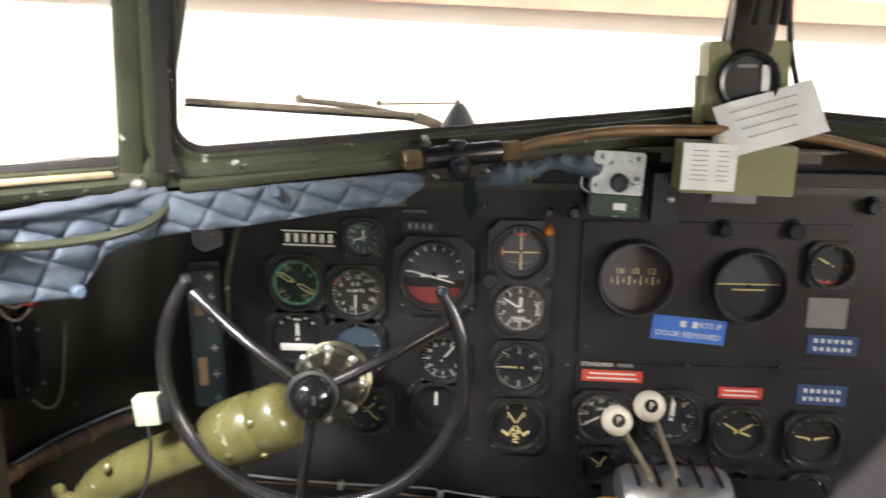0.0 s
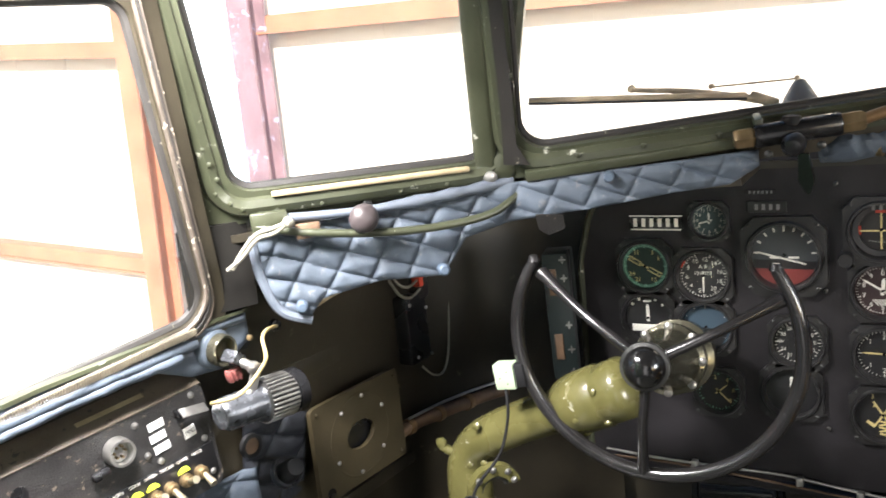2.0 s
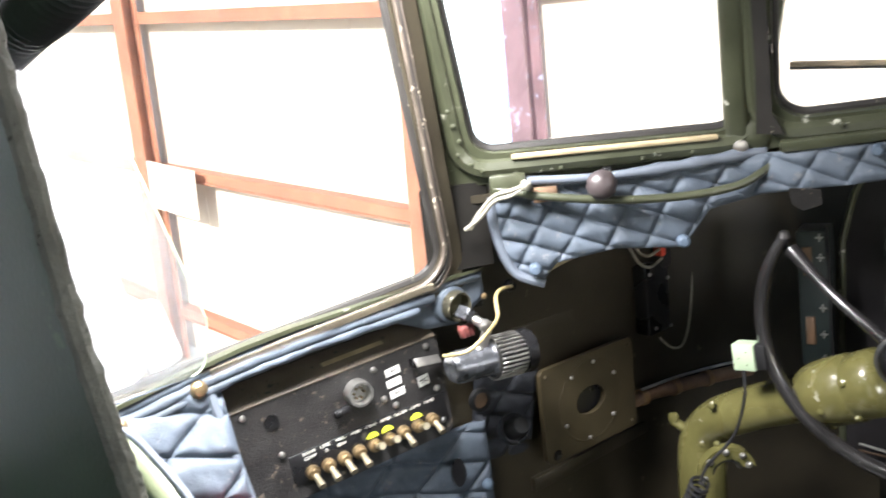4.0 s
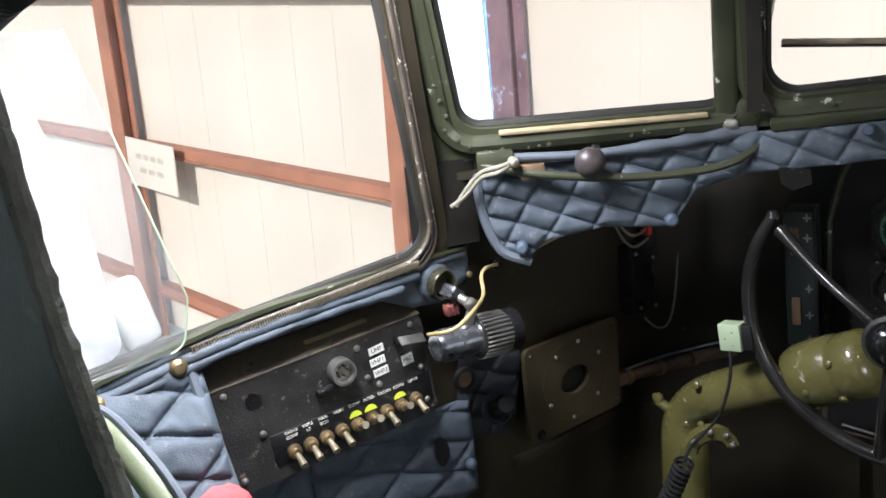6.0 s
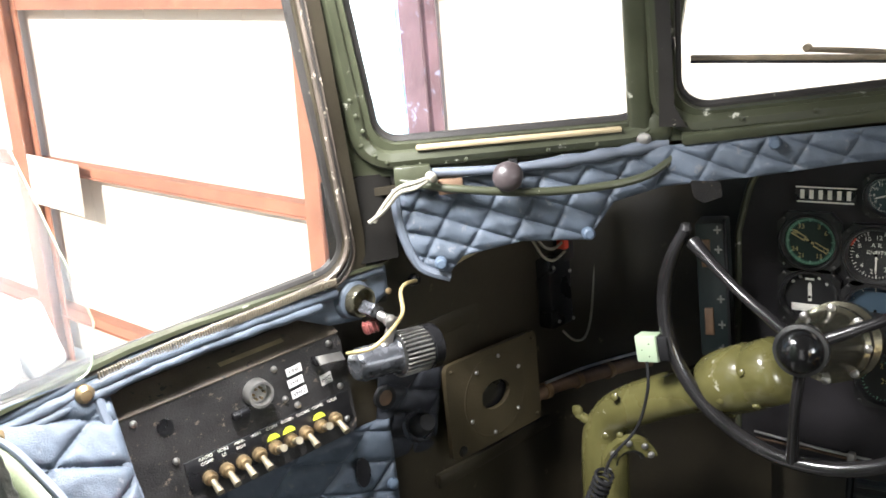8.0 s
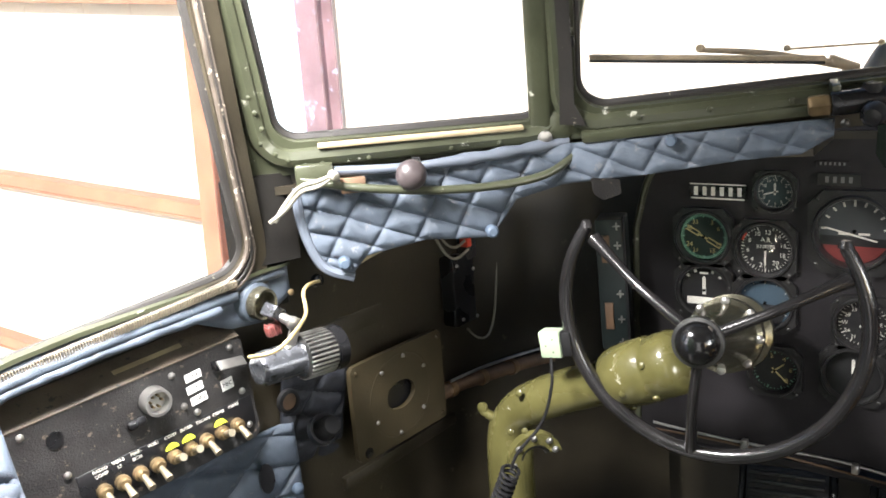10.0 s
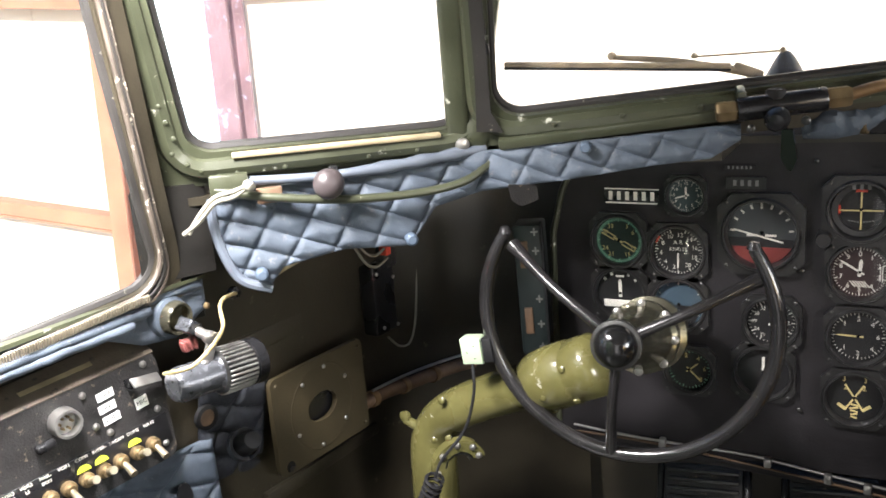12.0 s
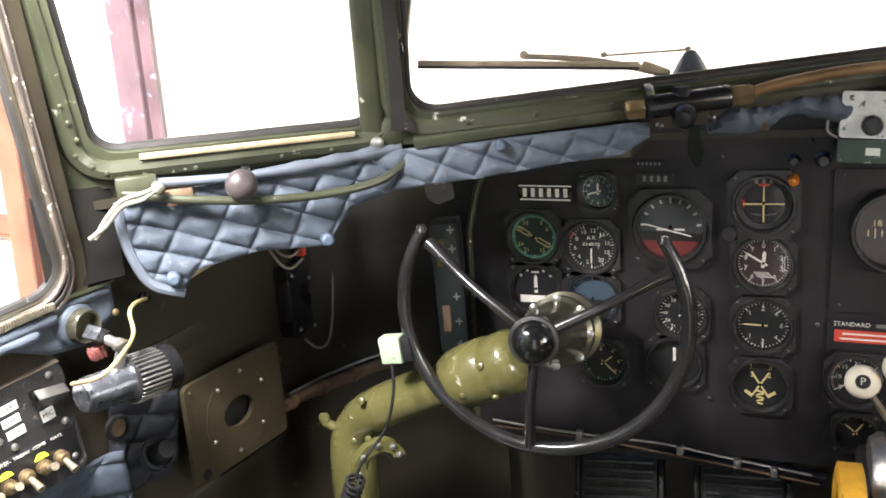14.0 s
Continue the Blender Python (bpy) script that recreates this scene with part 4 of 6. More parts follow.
instrument(0.548, 1.088, R3, "twin engine temperature gauge with orange needles", FACE, ticks=20, long_every=4, start=-70, sweep=140, needles=((-60, 0.026, 0.003, LUME), (60, 0.026, 0.003, LUME), (110, 0.020, 0.003, LUME)), mark=LUME, band=(-30, 30, LUME_GREEN), y=PANEL_Y - 0.0056)
instrument(0.654, 1.079, R3, "twin oil gauge with cream needles", FACE, ticks=20, long_every=4, start=-70, sweep=140, needles=((-80, 0.026, 0.003, LUME), (80, 0.026, 0.003, LUME)), mark=LUME, y=PANEL_Y - 0.0056)
for x, z in ((0.352, 1.030), (0.452, 1.020), (0.548, 1.003), (0.654, 0.998)):
    instrument(x, z, 0.0275, "small black engine gauge with cream marks", FACE, ticks=16, long_every=4, start=-60, sweep=120, needles=((-50, 0.018, 0.002, LUME), (35, 0.018, 0.002, LUME)), mark=LUME, y=PANEL_Y - 0.0056)
instrument(0.652, 1.338, 0.030, "small gauge with cream marks and a red flag", FACE, ticks=12, long_every=3, needles=((-60, 0.020, 0.003, LUME),), mark=LUME, band=(150, 210, RED), y=PANEL_Y - 0.0056)


def placard(x, z, w, h, mat, label, rows=(), lean=0.0, ink=WHITE, text=()):
    p = thing("placard", pose(x, PANEL_Y - 0.0062, z, 90, lean, 0), label, "label", "panel placards")
    part("plate", box(mesh(), w, h, 0.0012, bevel=0.0004, seg=1), mat, p)
    for count, cy, hh, ww in rows:
        if count > 6:
            part("writing_line", box(mesh(), ww, hh, 0.0004, pose(0, cy, 0.0009)), ink, p)
        else:
            for k in range(count):
                part("character", box(mesh(), ww / count * (0.46 if count > 1 else 1), hh, 0.0004, pose(-ww / 2 + ww / count * (k + 0.5), cy, 0.0009)), ink, p)
    for body, size, cx, cy in text:
        words(body, size, ink, p, pose(cx, cy, 0.0008))
    return p


placard(-0.068, 1.361, 0.078, 0.021, BLACK, "black registration plate with a row of white characters", ((6, 0.0, 0.0125, 0.072), (1, 0.0100, 0.0018, 0.078), (1, -0.0102, 0.0022, 0.074)), 1)
placard(0.088, 1.381, 0.052, 0.016, BEZEL, "small grey plate with four faded characters", ((4, 0.0, 0.008, 0.038),), 1, GREY_MARK)
placard(0.080, 1.402, 0.040, 0.007, BLACK_PANEL, "faint engraved writing on black", ((6, 0.0, 0.004, 0.034),), 1, GREY_MARK)
placard(0.467, 1.239, 0.104, 0.036, BLUE_LABEL, "blue plastic label with white writing", ((2, 0.008, 0.009, 0.034),), 5, WHITE, (("KTS IF", 0.0115, 0.030, 0.008), ("DOOR REMOVED", 0.0115, 0.0, -0.008)))
placard(0.364, 1.167, 0.086, 0.017, RED, "red label tape with white writing", ((11, 0.0035, 0.0024, 0.066), (11, -0.0035, 0.0024, 0.072)), 1)
placard(0.547, 1.146, 0.062, 0.017, RED, "red label tape with white writing", ((8, 0.0035, 0.0022, 0.046), (8, -0.0035, 0.0022, 0.050)), 1)
placard(0.668, 1.221, 0.070, 0.028, NAVY_LABEL, "navy label with white writing", ((6, 0.006, 0.006, 0.056), (6, -0.006, 0.006, 0.056)), 2)
placard(0.661, 1.146, 0.070, 0.030, NAVY_LABEL, "navy label with white writing", ((6, 0.006, 0.006, 0.056), (6, -0.006, 0.006, 0.056)), 2)
placard(0.656, 1.268, 0.055, 0.044, GREY_MARK, "grey card holder on the panel", (), 1)
std = placard(0.356, 1.184, 0.082, 0.008, BLACK_PANEL, "engraved lettering on the black panel", (), 1, WHITE, (("STANDARD", 0.0085, -0.014, 0.0),))
part("writing_line", box(mesh(), 0.022, 0.005, 0.0004, pose(0.026, 0, 0.0009)), GREY_MARK, std)
# loose knobs on the panel
for x, z, r in ((0.300, 1.405, 0.008), (0.265, 1.405, 0.006), (0.60, 1.385, 0.012), (0.505, 1.385, 0.010), (0.70, 1.42, 0.010)):
    part("knob", lathe(mesh(), [(0, 0.020), (r * 0.8, 0.020), (r, 0.017), (r, 0.004), (r * 1.3, 0.002), (r * 1.3, 0)], pose(x, PANEL_Y, z, 90, 0, 0), 18), BLACK, panel, "small black knob")

# ---- switch box beside the panel ----
sw = thing("switch_box", pose(-0.203, 1.345, 1.234, 90, -1.5, 12), "dark teal-black upright switch box with slots", "switch box")
part("case", box(mesh(), 0.040, 0.195, 0.05, bevel=0.003), SWITCH_TEAL, sw)
for y in (0.055, -0.045):
    part("slot", box(mesh(), 0.012, 0.040, 0.004, pose(-0.006, y, 0.026), 0.001), BROWN_WRAP, sw, "brown slot plate")
for y in (0.088, 0.060, 0.030, -0.012, -0.050, -0.085):
    bmx = box(mesh(), 0.010, 0.0022, 0.0018, pose(0.011, y, 0.026))
    box(bmx, 0.0022, 0.011, 0.0018, pose(0.011, y, 0.026))
    part("clip", bmx, STEEL, sw, "small bright clip")
part("edge_rail", box(mesh(), 0.004, 0.205, 0.008, pose(0.021, 0, 0.024), 0.001), RUBBER, sw)

# ---- control wheel and column ----
WC = Vector((-0.0235, 1.178, 1.2530))
col = thing("control_column", Matrix(), "glossy olive control column carrying a black three-spoke wheel open at the top", "control column")
wheel = new("control_wheel")
wheel.parent = col
wheel.matrix_basis = pose(*WC)
RW = 0.1805
arc = [Vector((RW * math.sin(a), 0, -RW * math.cos(a))) for a in [radians(-122 + 247 * k / 60) for k in range(61)]]
arc = [Vector((-p.x, p.y, p.z)) for p in arc]
rim = tube(mesh(), arc, lambda t: 0.0096 * (0.72 + 0.28 * min(1.0, 9 * min(t, 1 - t) + 0.2)), 14)
for p in (arc[0], arc[-1]):
    lathe(rim, [(0, 0.010), (0.006, 0.008), (0.0088, 0.0), (0, -0.006)], Matrix.Translation(p), 12)
part("rim", rim, WHEEL_BLACK, wheel, "worn black rim")
HUB = Vector((0.012, -0.074, -0.007))
ends = ((-0.138, 0.0, 0.088), (0.158, 0.0, 0.060), (-0.019, 0.0, -0.178))
for e in ends:
    e = Vector(e)
    start = HUB + (e - HUB).normalized() * 0.02 + Vector((0, 0.012, 0))
    mid = start.lerp(e, 0.5) + Vector((0, -0.010, 0))
    part("spoke", tube(mesh(), smooth_path([start, mid, e], 8), lambda t: 0.0078 - 0.0015 * math.sin(math.pi * t) + 0.002 * t ** 6, 12), WHEEL_BLACK, wheel)
hubm = along(HUB, HUB + Vector((0.10, -1, 0.14)))[0]
hub = part("hub", lathe(mesh(), [(0, 0.016), (0.012, 0.0145), (0.021, 0.008), (0.025, 0.0), (0.026, -0.006), (0.0285, -0.008), (0.0285, -0.02), (0.024, -0.03), (0, -0.03)], hubm, 36), HUB_BLACK, wheel, "glossy black domed hub")
part("hub_ring", lathe(mesh(), [(0.0255, -0.004), (0.0295, -0.005), (0.0295, -0.012), (0.0255, -0.012)], hubm, 36), DARK_STEEL, wheel, "worn dark steel ring")
box_m = pose(-0.200, -0.006, -0.056, 0, 0, 0)
tb = part("switch_housing", box(mesh(), 0.030, 0.022, 0.036, box_m @ pose(0, 0, 0, 0, -6, 0), 0.002), PALE_GREEN, wheel, "pale green push-to-talk switch box")
part("clamp", box(mesh(), 0.016, 0.026, 0.034, pose(-0.179, 0.0, -0.054, 0, -8, 0), 0.003), RUBBER, wheel, "black rubber clamp")
for dx, dz in ((0.004, 0.008), (0.005, -0.009), (-0.006, -0.002)):
    bolt("screw", Vector((-0.200 + dx, -0.0165, -0.056 + dz)), (0, -1, 0), 0.0014, BLACK, wheel)

lo = Vector((-0.305, 1.245, 1.067))
hi = Vector((-0.062, 1.200, 1.183))
d = (hi - lo).normalized()
part("arm", tube(mesh(), smooth_path([hi - d * 0.06, lo + d * 0.03, lo + Vector((-0.028, 0, -0.035)), (-0.338, 1.24, 0.97), (-0.333, 1.23, 0.85), (-0.32, 1.2, 0.45), (-0.31, 1.18, 0.04)], 8),
                 lambda t: 0.0315 + 0.004 * max(0, min(1, (t - 0.3) * 6)), 24), OLIVE, col)
dm = along(hi - d * 0.108, hi)[0]
part("drum", lathe(mesh(), [(0.030, -0.010), (0.035, -0.005), (0.0395, 0.004), (0.0425, 0.016), (0.0435, 0.034), (0.0435, 0.066), (0.041, 0.070), (0.0405, 0.074), (0.042, 0.078), (0.042, 0.104), (0.037, 0.114), (0.026, 0.121), (0, 0.124)], dm, 40), OLIVE, col, "olive drum with a seam")
for a, h in ((200, 0.034), (230, 0.072), (160, 0.080), (255, 0.02)):
    o = dm @ Vector((0.0435 * math.cos(radians(a)), 0.0435 * math.sin(radians(a)), h))
    bolt("drum_screw", o, o - (dm @ Vector((0, 0, h))), 0.005, OLIVE, col)
sm, L1 = along((-0.012, 1.125, 1.240), (-0.018, 1.36, 1.178))
part("shaft_housing", lathe(mesh(), [(0.024, 0.0), (0.028, 0.02), (0.031, 0.06), (0.035, 0.085), (0.041, 0.103), (0.047, 0.106), (0.047, 0.122), (0.041, 0.126), (0.041, 0.148), (0.050, 0.152), (0.050, 0.17), (0.044, 0.18), (0.03, L1)], sm, 36), WORN_OLIVE, col, "worn metal shaft housing")
for k in range(8):
    a = 2 * math.pi * k / 8
    o = sm @ Vector((0.0435 * math.cos(a), 0.0435 * math.sin(a), 0.103))
    bolt("housing_bolt", o, sm.to_3x3() @ Vector((0, 0, -1)), 0.0055, STEEL, col)
# chain bracket at the elbow: a crescent of olive plate with the dark chain behind it
gm = along((-0.275, 1.200, 1.005), (-0.17, 1.10, 0.995))[0] @ pose(0, 0, 0, 0, 0, 90)
crescent = [Vector((0.040 * math.sin(radians(a)), 0.040 * math.cos(radians(a)))) for a in range(-20, 171, 10)]
crescent += [Vector((0.020 * math.sin(radians(a)) + 0.002, 0.022 * math.cos(radians(a)))) for a in range(165, -21, -15)]
part("chain_guard", plate(mesh(), crescent, -0.010, 0.004, gm), OLIVE, col, "curved olive chain guard")
for k in range(7):
    a = radians(10 + 24 * k)
    link = box(mesh(), 0.012, 0.007, 0.007, gm @ pose(0.018 * math.sin(a), 0.020 * math.cos(a), -0.004, 0, 0, -math.degrees(a)), 0.002)
    part("chain_link", link, DARK_STEEL, col)
for a, q in ((-8, 0.034), (40, 0.033), (85, 0.034), (128, 0.033), (160, 0.031)):
    bolt("guard_bolt", gm @ Vector((q * math.sin(radians(a)), q * math.cos(radians(a)), 0.005)), gm.to_3x3() @ Z, 0.0050, STEEL, col)
for dx, dz in ((-0.035, 0.050), (-0.012, 0.056), (-0.050, -0.03)):
    bolt("arm_bolt", (-0.275 + dx, 1.196, 0.99 + dz), (0.3, -1, 0.1), 0.0050, OLIVE, col)
part("elbow_lug", rod(mesh(), (-0.340, 1.235, 1.030), (-0.374, 1.226, 1.050), 0.008, 0.007), OLIVE, col)
bolt("arm_bolt", (-0.373, 1.225, 1.055), (-0.2, -1, 0.1), 0.009, OLIVE, col)
bolt("arm_bolt", (-0.30, 1.208, 1.098), (-0.2, -1, 0.3), 0.006, OLIVE, col)
cable = thing("coiled_cable", Matrix(), "thin black lead running into a coiled cord", "cable")
lead = smooth_path([(-0.217, 1.15, 1.185), (-0.213, 1.14, 1.15), (-0.225, 1.13, 1.10), (-0.258, 1.12, 1.055), (-0.268, 1.115, 1.03)], 8)
part("lead", tube(mesh(), lead, 0.0022, 8), RUBBER, cable)
coil = []
a0, a1 = Vector((-0.268, 1.115, 1.030)), Vector((-0.330, 1.10, 0.90))
for k in range(240):
    t = k / 239
    c = a0.lerp(a1, t) + Vector((0.006 * math.sin(3 * t), 0, 0))
    w = 2 * math.pi * 17 * t
    coil.append(c + 0.0115 * (math.cos(w) * Vector((0.9, 0, -0.43)) + math.sin(w) * Vector((0, 1, 0))))
part("coil", tube(mesh(), coil, 0.0026, 6), RUBBER, cable)

# ---- quilted padding ----
MQV = axes((-0.441, 0.959, 1.477), (0.7606, 0.6492, 0), Z)
MWV = axes((-0.216, 1.153, 1.473), (0.9536, 0.3011, 0), Z)
pad = thing("quilted_padding", Matrix(), "blue quilted vinyl padding hanging below the quarter window", "padding", "blue padding")
PAD_TOP = [(-0.006, -0.036), (0.05, -0.030), (0.22, -0.026), (0.33, -0.016)]
PAD_BOT = [(-0.006, -0.060), (0.0, -0.098), (0.017, -0.134), (0.050, -0.150), (0.070, -0.128), (0.144, -0.116), (0.225, -0.122), (0.24, -0.106), (0.262, -0.078), (0.33, -0.064)]
part("padding", quilt(MQV, -0.006, 0.33, PAD_TOP, PAD_BOT, 0.043, 0.0068, 0.0018), QUILT, pad)
edge = [(-0.004, -0.036, 0.003), (-0.006, -0.060, 0.003), (0.0, -0.098, 0.003), (0.017, -0.136, 0.003), (0.052, -0.152, 0.003)]
part("piping", tube(mesh(), smooth_path([MQV @ Vector(p) for p in edge], 6), 0.0062, 8), QUILT_TRIM, pad, "grey-blue edge piping")
for s, v in ((0.042, -0.131), (0.226, -0.112)):
    part("snap", lathe(mesh(), [(0, 0.016), (0.005, 0.0155), (0.0078, 0.012), (0.0078, 0.0)], MQV @ pose(s, v, 0.004), 16), SNAP, pad, "round blue snap button")
pad2 = thing("quilted_padding", Matrix(), "blue quilted vinyl strip along the panel top", "padding", "blue padding")
part("padding", quilt(MWV, -0.02, 0.335, [(-0.02, -0.012), (0.07, -0.008), (0.335, 0.006)], [(-0.02, -0.068), (0.022, -0.060), (0.128, -0.051), (0.233, -0.038), (0.30, -0.034), (0.335, -0.014)], 0.043, 0.0058, 0.0018), QUILT, pad2)
part("snap", lathe(mesh(), [(0, 0.018), (0.005, 0.0175), (0.007, 0.014), (0.007, 0.0)], MWV @ pose(0.155, -0.010, 0.004), 16), SNAP, pad2)
pad3 = thing("quilted_padding", Matrix(), "crumpled blue padding stuffed under the sill", "padding", "blue padding")
bm = mesh()
tube(bm, smooth_path([(0.165, 1.31, 1.464), (0.20, 1.31, 1.469), (0.23, 1.315, 1.471), (0.262, 1.325, 1.484), (0.30, 1.34, 1.478), (0.33, 1.355, 1.474)], 10), lambda t: 0.013 + 0.003 * math.sin(t * 9), 14)
for v in bm.verts:
    v.co += Vector((0, -1, 0.6)) * (0.008 * noise.noise(v.co * 45) + 0.004 * noise.noise(v.co * 130))
part("roll", bm, QUILT, pad3)
part("end_ring", lathe(mesh(), [(0.006, -0.004), (0.010, -0.004), (0.010, 0.004), (0.006, 0.004)], along((0.232, 1.315, 1.466), (0.30, 1.30, 1.466))[0], 14), BRASS, pad3)
LX, LN = Vector((0.2375, 0.9714, 0)), Vector((0.9714, -0.2375, 0))
ML = axes((-0.568 - 0.030 * 0.9714, 0.63 + 0.030 * 0.2375, 0.0), LX, Z)
pad4 = thing("quilted_padding", Matrix(), "blue quilted vinyl wall padding below the side window", "padding", "blue padding")
W_TOP = [(-0.30, 1.262), (-0.14, 1.292), (0.0, 1.306), (0.21, 1.320), (0.345, 1.340)]
W_BOT = [(-0.30, 0.86), (0.05, 0.90), (0.20, 0.95), (0.362, 0.985)]
TILT = axes((-0.568 + 0.002 * 0.9714, 0.63 - 0.002 * 0.2375, 1.30), LX, Z * math.cos(radians(27)) - LN * math.sin(radians(27)))
part("padding", quilt(TILT, -0.30, -0.020, [(s, v - 1.30) for s, v in W_TOP], [(s, v - 1.33) for s, v in W_BOT], 0.074, 0.010, 0.0022, lay=(0.60, -0.80, 0.30, 0.95)), QUILT, pad4)
part("padding", quilt(ML, 0.0, 0.10, [(0.0, 1.12), (0.1, 1.12)], W_BOT, 0.070, 0.009, 0.0026, lay=(0.60, -0.80, 0.30, 0.95)), QUILT, pad4)
part("padding", quilt(ML, 0.10, 0.345, [(0.10, 1.12), (0.345, 1.12)], W_BOT, 0.064, 0.008, 0.0026, lay=(0.60, -0.80, 0.30, 0.95)), QUILT, pad4)
SILL = [(-0.24, 1.276), (-0.118, 1.300), (-0.057, 1.3123), (0.007, 1.3236), (0.073, 1.3307), (0.1825, 1.3379), (0.262, 1.3417), (0.341, 1.3440)]
for drop, out, rad, s_end in ((0.006, 0.036, 0.0082, 0.335), (0.0165, 0.043, 0.0072, 0.262), (0.026, 0.046, 0.0056, 0.238)):
    bm = tube(mesh(), smooth_path([ML @ Vector((-0.24 + (s_end + 0.24) * k / 10, lerp(SILL, -0.24 + (s_end + 0.24) * k / 10) - drop, out)) for k in range(11)], 6), lambda t: rad * (1 + 0.16 * noise.noise(Vector((t * 14, drop * 90, 2)))), 12)
    for v in bm.verts:
        v.co += LN * 0.0026 * noise.noise(v.co * 48) + Z * 0.0016 * noise.noise(v.co * 120)
    part("top_roll", bm, QUILT, pad4, "rolled blue-grey top edge")
part("cover_strip", quilt(ML @ pose(0, 0, 0.030), 0.215, 0.345, [(0.215, 1.334), (0.345, 1.341)], [(0.215, 1.300), (0.255, 1.282), (0.300, 1.278), (0.345, 1.304)], 0.2, 0.006, 0.003), QUILT, pad4)
bolt("tab_screw", ML @ Vector((0.3392, 1.3081, 0.042)), LN, 0.0042, BRASS, pad4)
# tipped downwards and darkened to imitate shade beside the radio
part("padding", quilt(axes(ML @ Vector((0, 1.215, 0.020)), LX, Z * math.cos(radians(14)) + LN * math.sin(radians(14))), 0.330, 0.435, [(0.330, 0.0), (0.435, -0.02)], [(0.330, -0.20), (0.435, -0.19)], 0.060, 0.006, 0.003), QUILT_SHADED, pad4, "blue vinyl ahead of the radio box, darkened in place of shade")
trimstrip = thing("sill_strip", Matrix(), "worn grey-green metal strip along the window sill", "trim")
bm = mesh()
plate(bm, [Vector((s, v + 0.0005)) for s, v in SILL] + [Vector((s, v + (0.0055 if s < 0.1 else 0.0045))) for s, v in reversed(SILL)], 0.026, 0.046, ML)
part("strip", bm, FRAME_GREEN, trimstrip)
part("seam_welt", tube(mesh(), smooth_path([ML @ Vector(p) for p in ((-0.034, 1.290, 0.044), (-0.030, 1.25, 0.058), (-0.024, 1.19, 0.086), (-0.020, 1.12, 0.118))], 6), 0.006, 8), QUILT_TRIM, pad4)
for s, v in ((-0.046, 1.296), (-0.134, 1.279)):
    part("snap", lathe(mesh(), [(0, 0.016), (0.006, 0.015), (0.010, 0.010), (0.010, 0.0)], ML @ pose(s, v, 0.040), 16), BRASS, pad4, "dull brass press stud")
part("snap", lathe(mesh(), [(0, 0.010), (0.005, 0.009), (0.008, 0.006), (0.008, 0.0)], ML @ pose(0.33, 1.03, 0.010), 16), SNAP, pad4)
part("cut_hole", lathe(mesh(), [(0, 0.003), (0.014, 0.003), (0.014, 0.0)], ML @ pose(0.285, 1.065, 0.013) @ Matrix.Diagonal((0.8, 1.5, 1, 1)), 16), BLACK, pad4, "dark ragged hole in the padding")

# ---- radio control box on the port wall ----
radio = thing("radio_control_box", axes((-0.5333, 0.7718, 1.2025), LX, Z) @ pose(0, 0, -0.034) @ pose(0, 0, 0, 0, 0, 4.6), "black crackle-finish radio control box with toggle switches", "radio panel")
bm = mesh()
plate(bm, rect(0.298, 0.154, 0.012, -0.020), -0.030, 0.034)
for v in bm.verts:
    if v.co.z > 0.0:
        v.co.x *= 0.975
        if v.co.y > 0:
            v.co.y -= 0.018
part("case", bm, BLACK_BOX, radio)
FZ = 0.0342
part("switch_strip", box(mesh(), 0.222, 0.040, 0.003, pose(0.010, -0.039, FZ), 0.001), BLACK, radio, "black engraved switch strip")
names = (("RADIO", "COMP"), ("VOR2", "LS"), ("MAR-", "BCN"), ("VOR1", ""), ("COM1", ""), ("INTER-", ""), ("TACAN", ""), ("COM2", ""), ("NAV2", ""))
for k in range(9):
    x = -0.077 + k * 0.0214
    sw1 = part("toggle_switch", lathe(mesh(), [(0, 0.013), (0.0058, 0.013), (0.0066, 0.009), (0.0088, 0.008), (0.0088, 0.0)], pose(x, -0.0475, FZ), 12), BRASS, radio, "brass toggle switch")
    lean = -24 if k in (0, 1, 2, 3, 6, 8) else 18
    rod(bmt := mesh(), (x, -0.0475, FZ + 0.010), (x, -0.0475 + 0.024 * math.sin(radians(lean)), FZ + 0.010 + 0.019), 0.0030, 0.0048, 10)
    part("lever", bmt, LEVER, sw1)
    if k in (4, 5, 7):
        part("tape_flag", plate(mesh(), [Vector((0.0085 * math.cos(a), 0.0075 * math.sin(a))) for a in [math.pi * j / 10 for j in range(11)]], 0, 0.0008, pose(x, -0.037, FZ + 0.004)), NEON, radio, "yellow tape mark")
    for j, t in enumerate(names[k]):
        if t:
            words(t, 0.0056, WHITE, radio, pose(x + 0.002, -0.0225 - 0.0065 * j, FZ + 0.0018))
conn = part("connector", lathe(mesh(), [(0, 0.004), (0.013, 0.004), (0.013, 0.016), (0.016, 0.016), (0.017, 0.004), (0.017, 0.0)], pose(0.002, 0.028, FZ), 24), STEEL, radio, "round steel multi-pin socket")
for a in range(6):
    part("pin", lathe(mesh(), [(0, 0.010), (0.0015, 0.010), (0.0015, 0.004)], pose(0.002 + 0.007 * math.cos(a), 0.028 + 0.007 * math.sin(a), FZ), 8), BRASS, conn)
part("fuse_cap", box(mesh(), 0.022, 0.010, 0.010, pose(-0.024, 0.012, FZ + 0.005, 0, 0, 4), 0.003), BLACK, radio)
part("jack_hole", lathe(mesh(), [(0.0075, 0.0012), (0.0095, 0.0012), (0.0095, -0.002)], pose(-0.110, 0.032, FZ), 18), BLACK, radio)
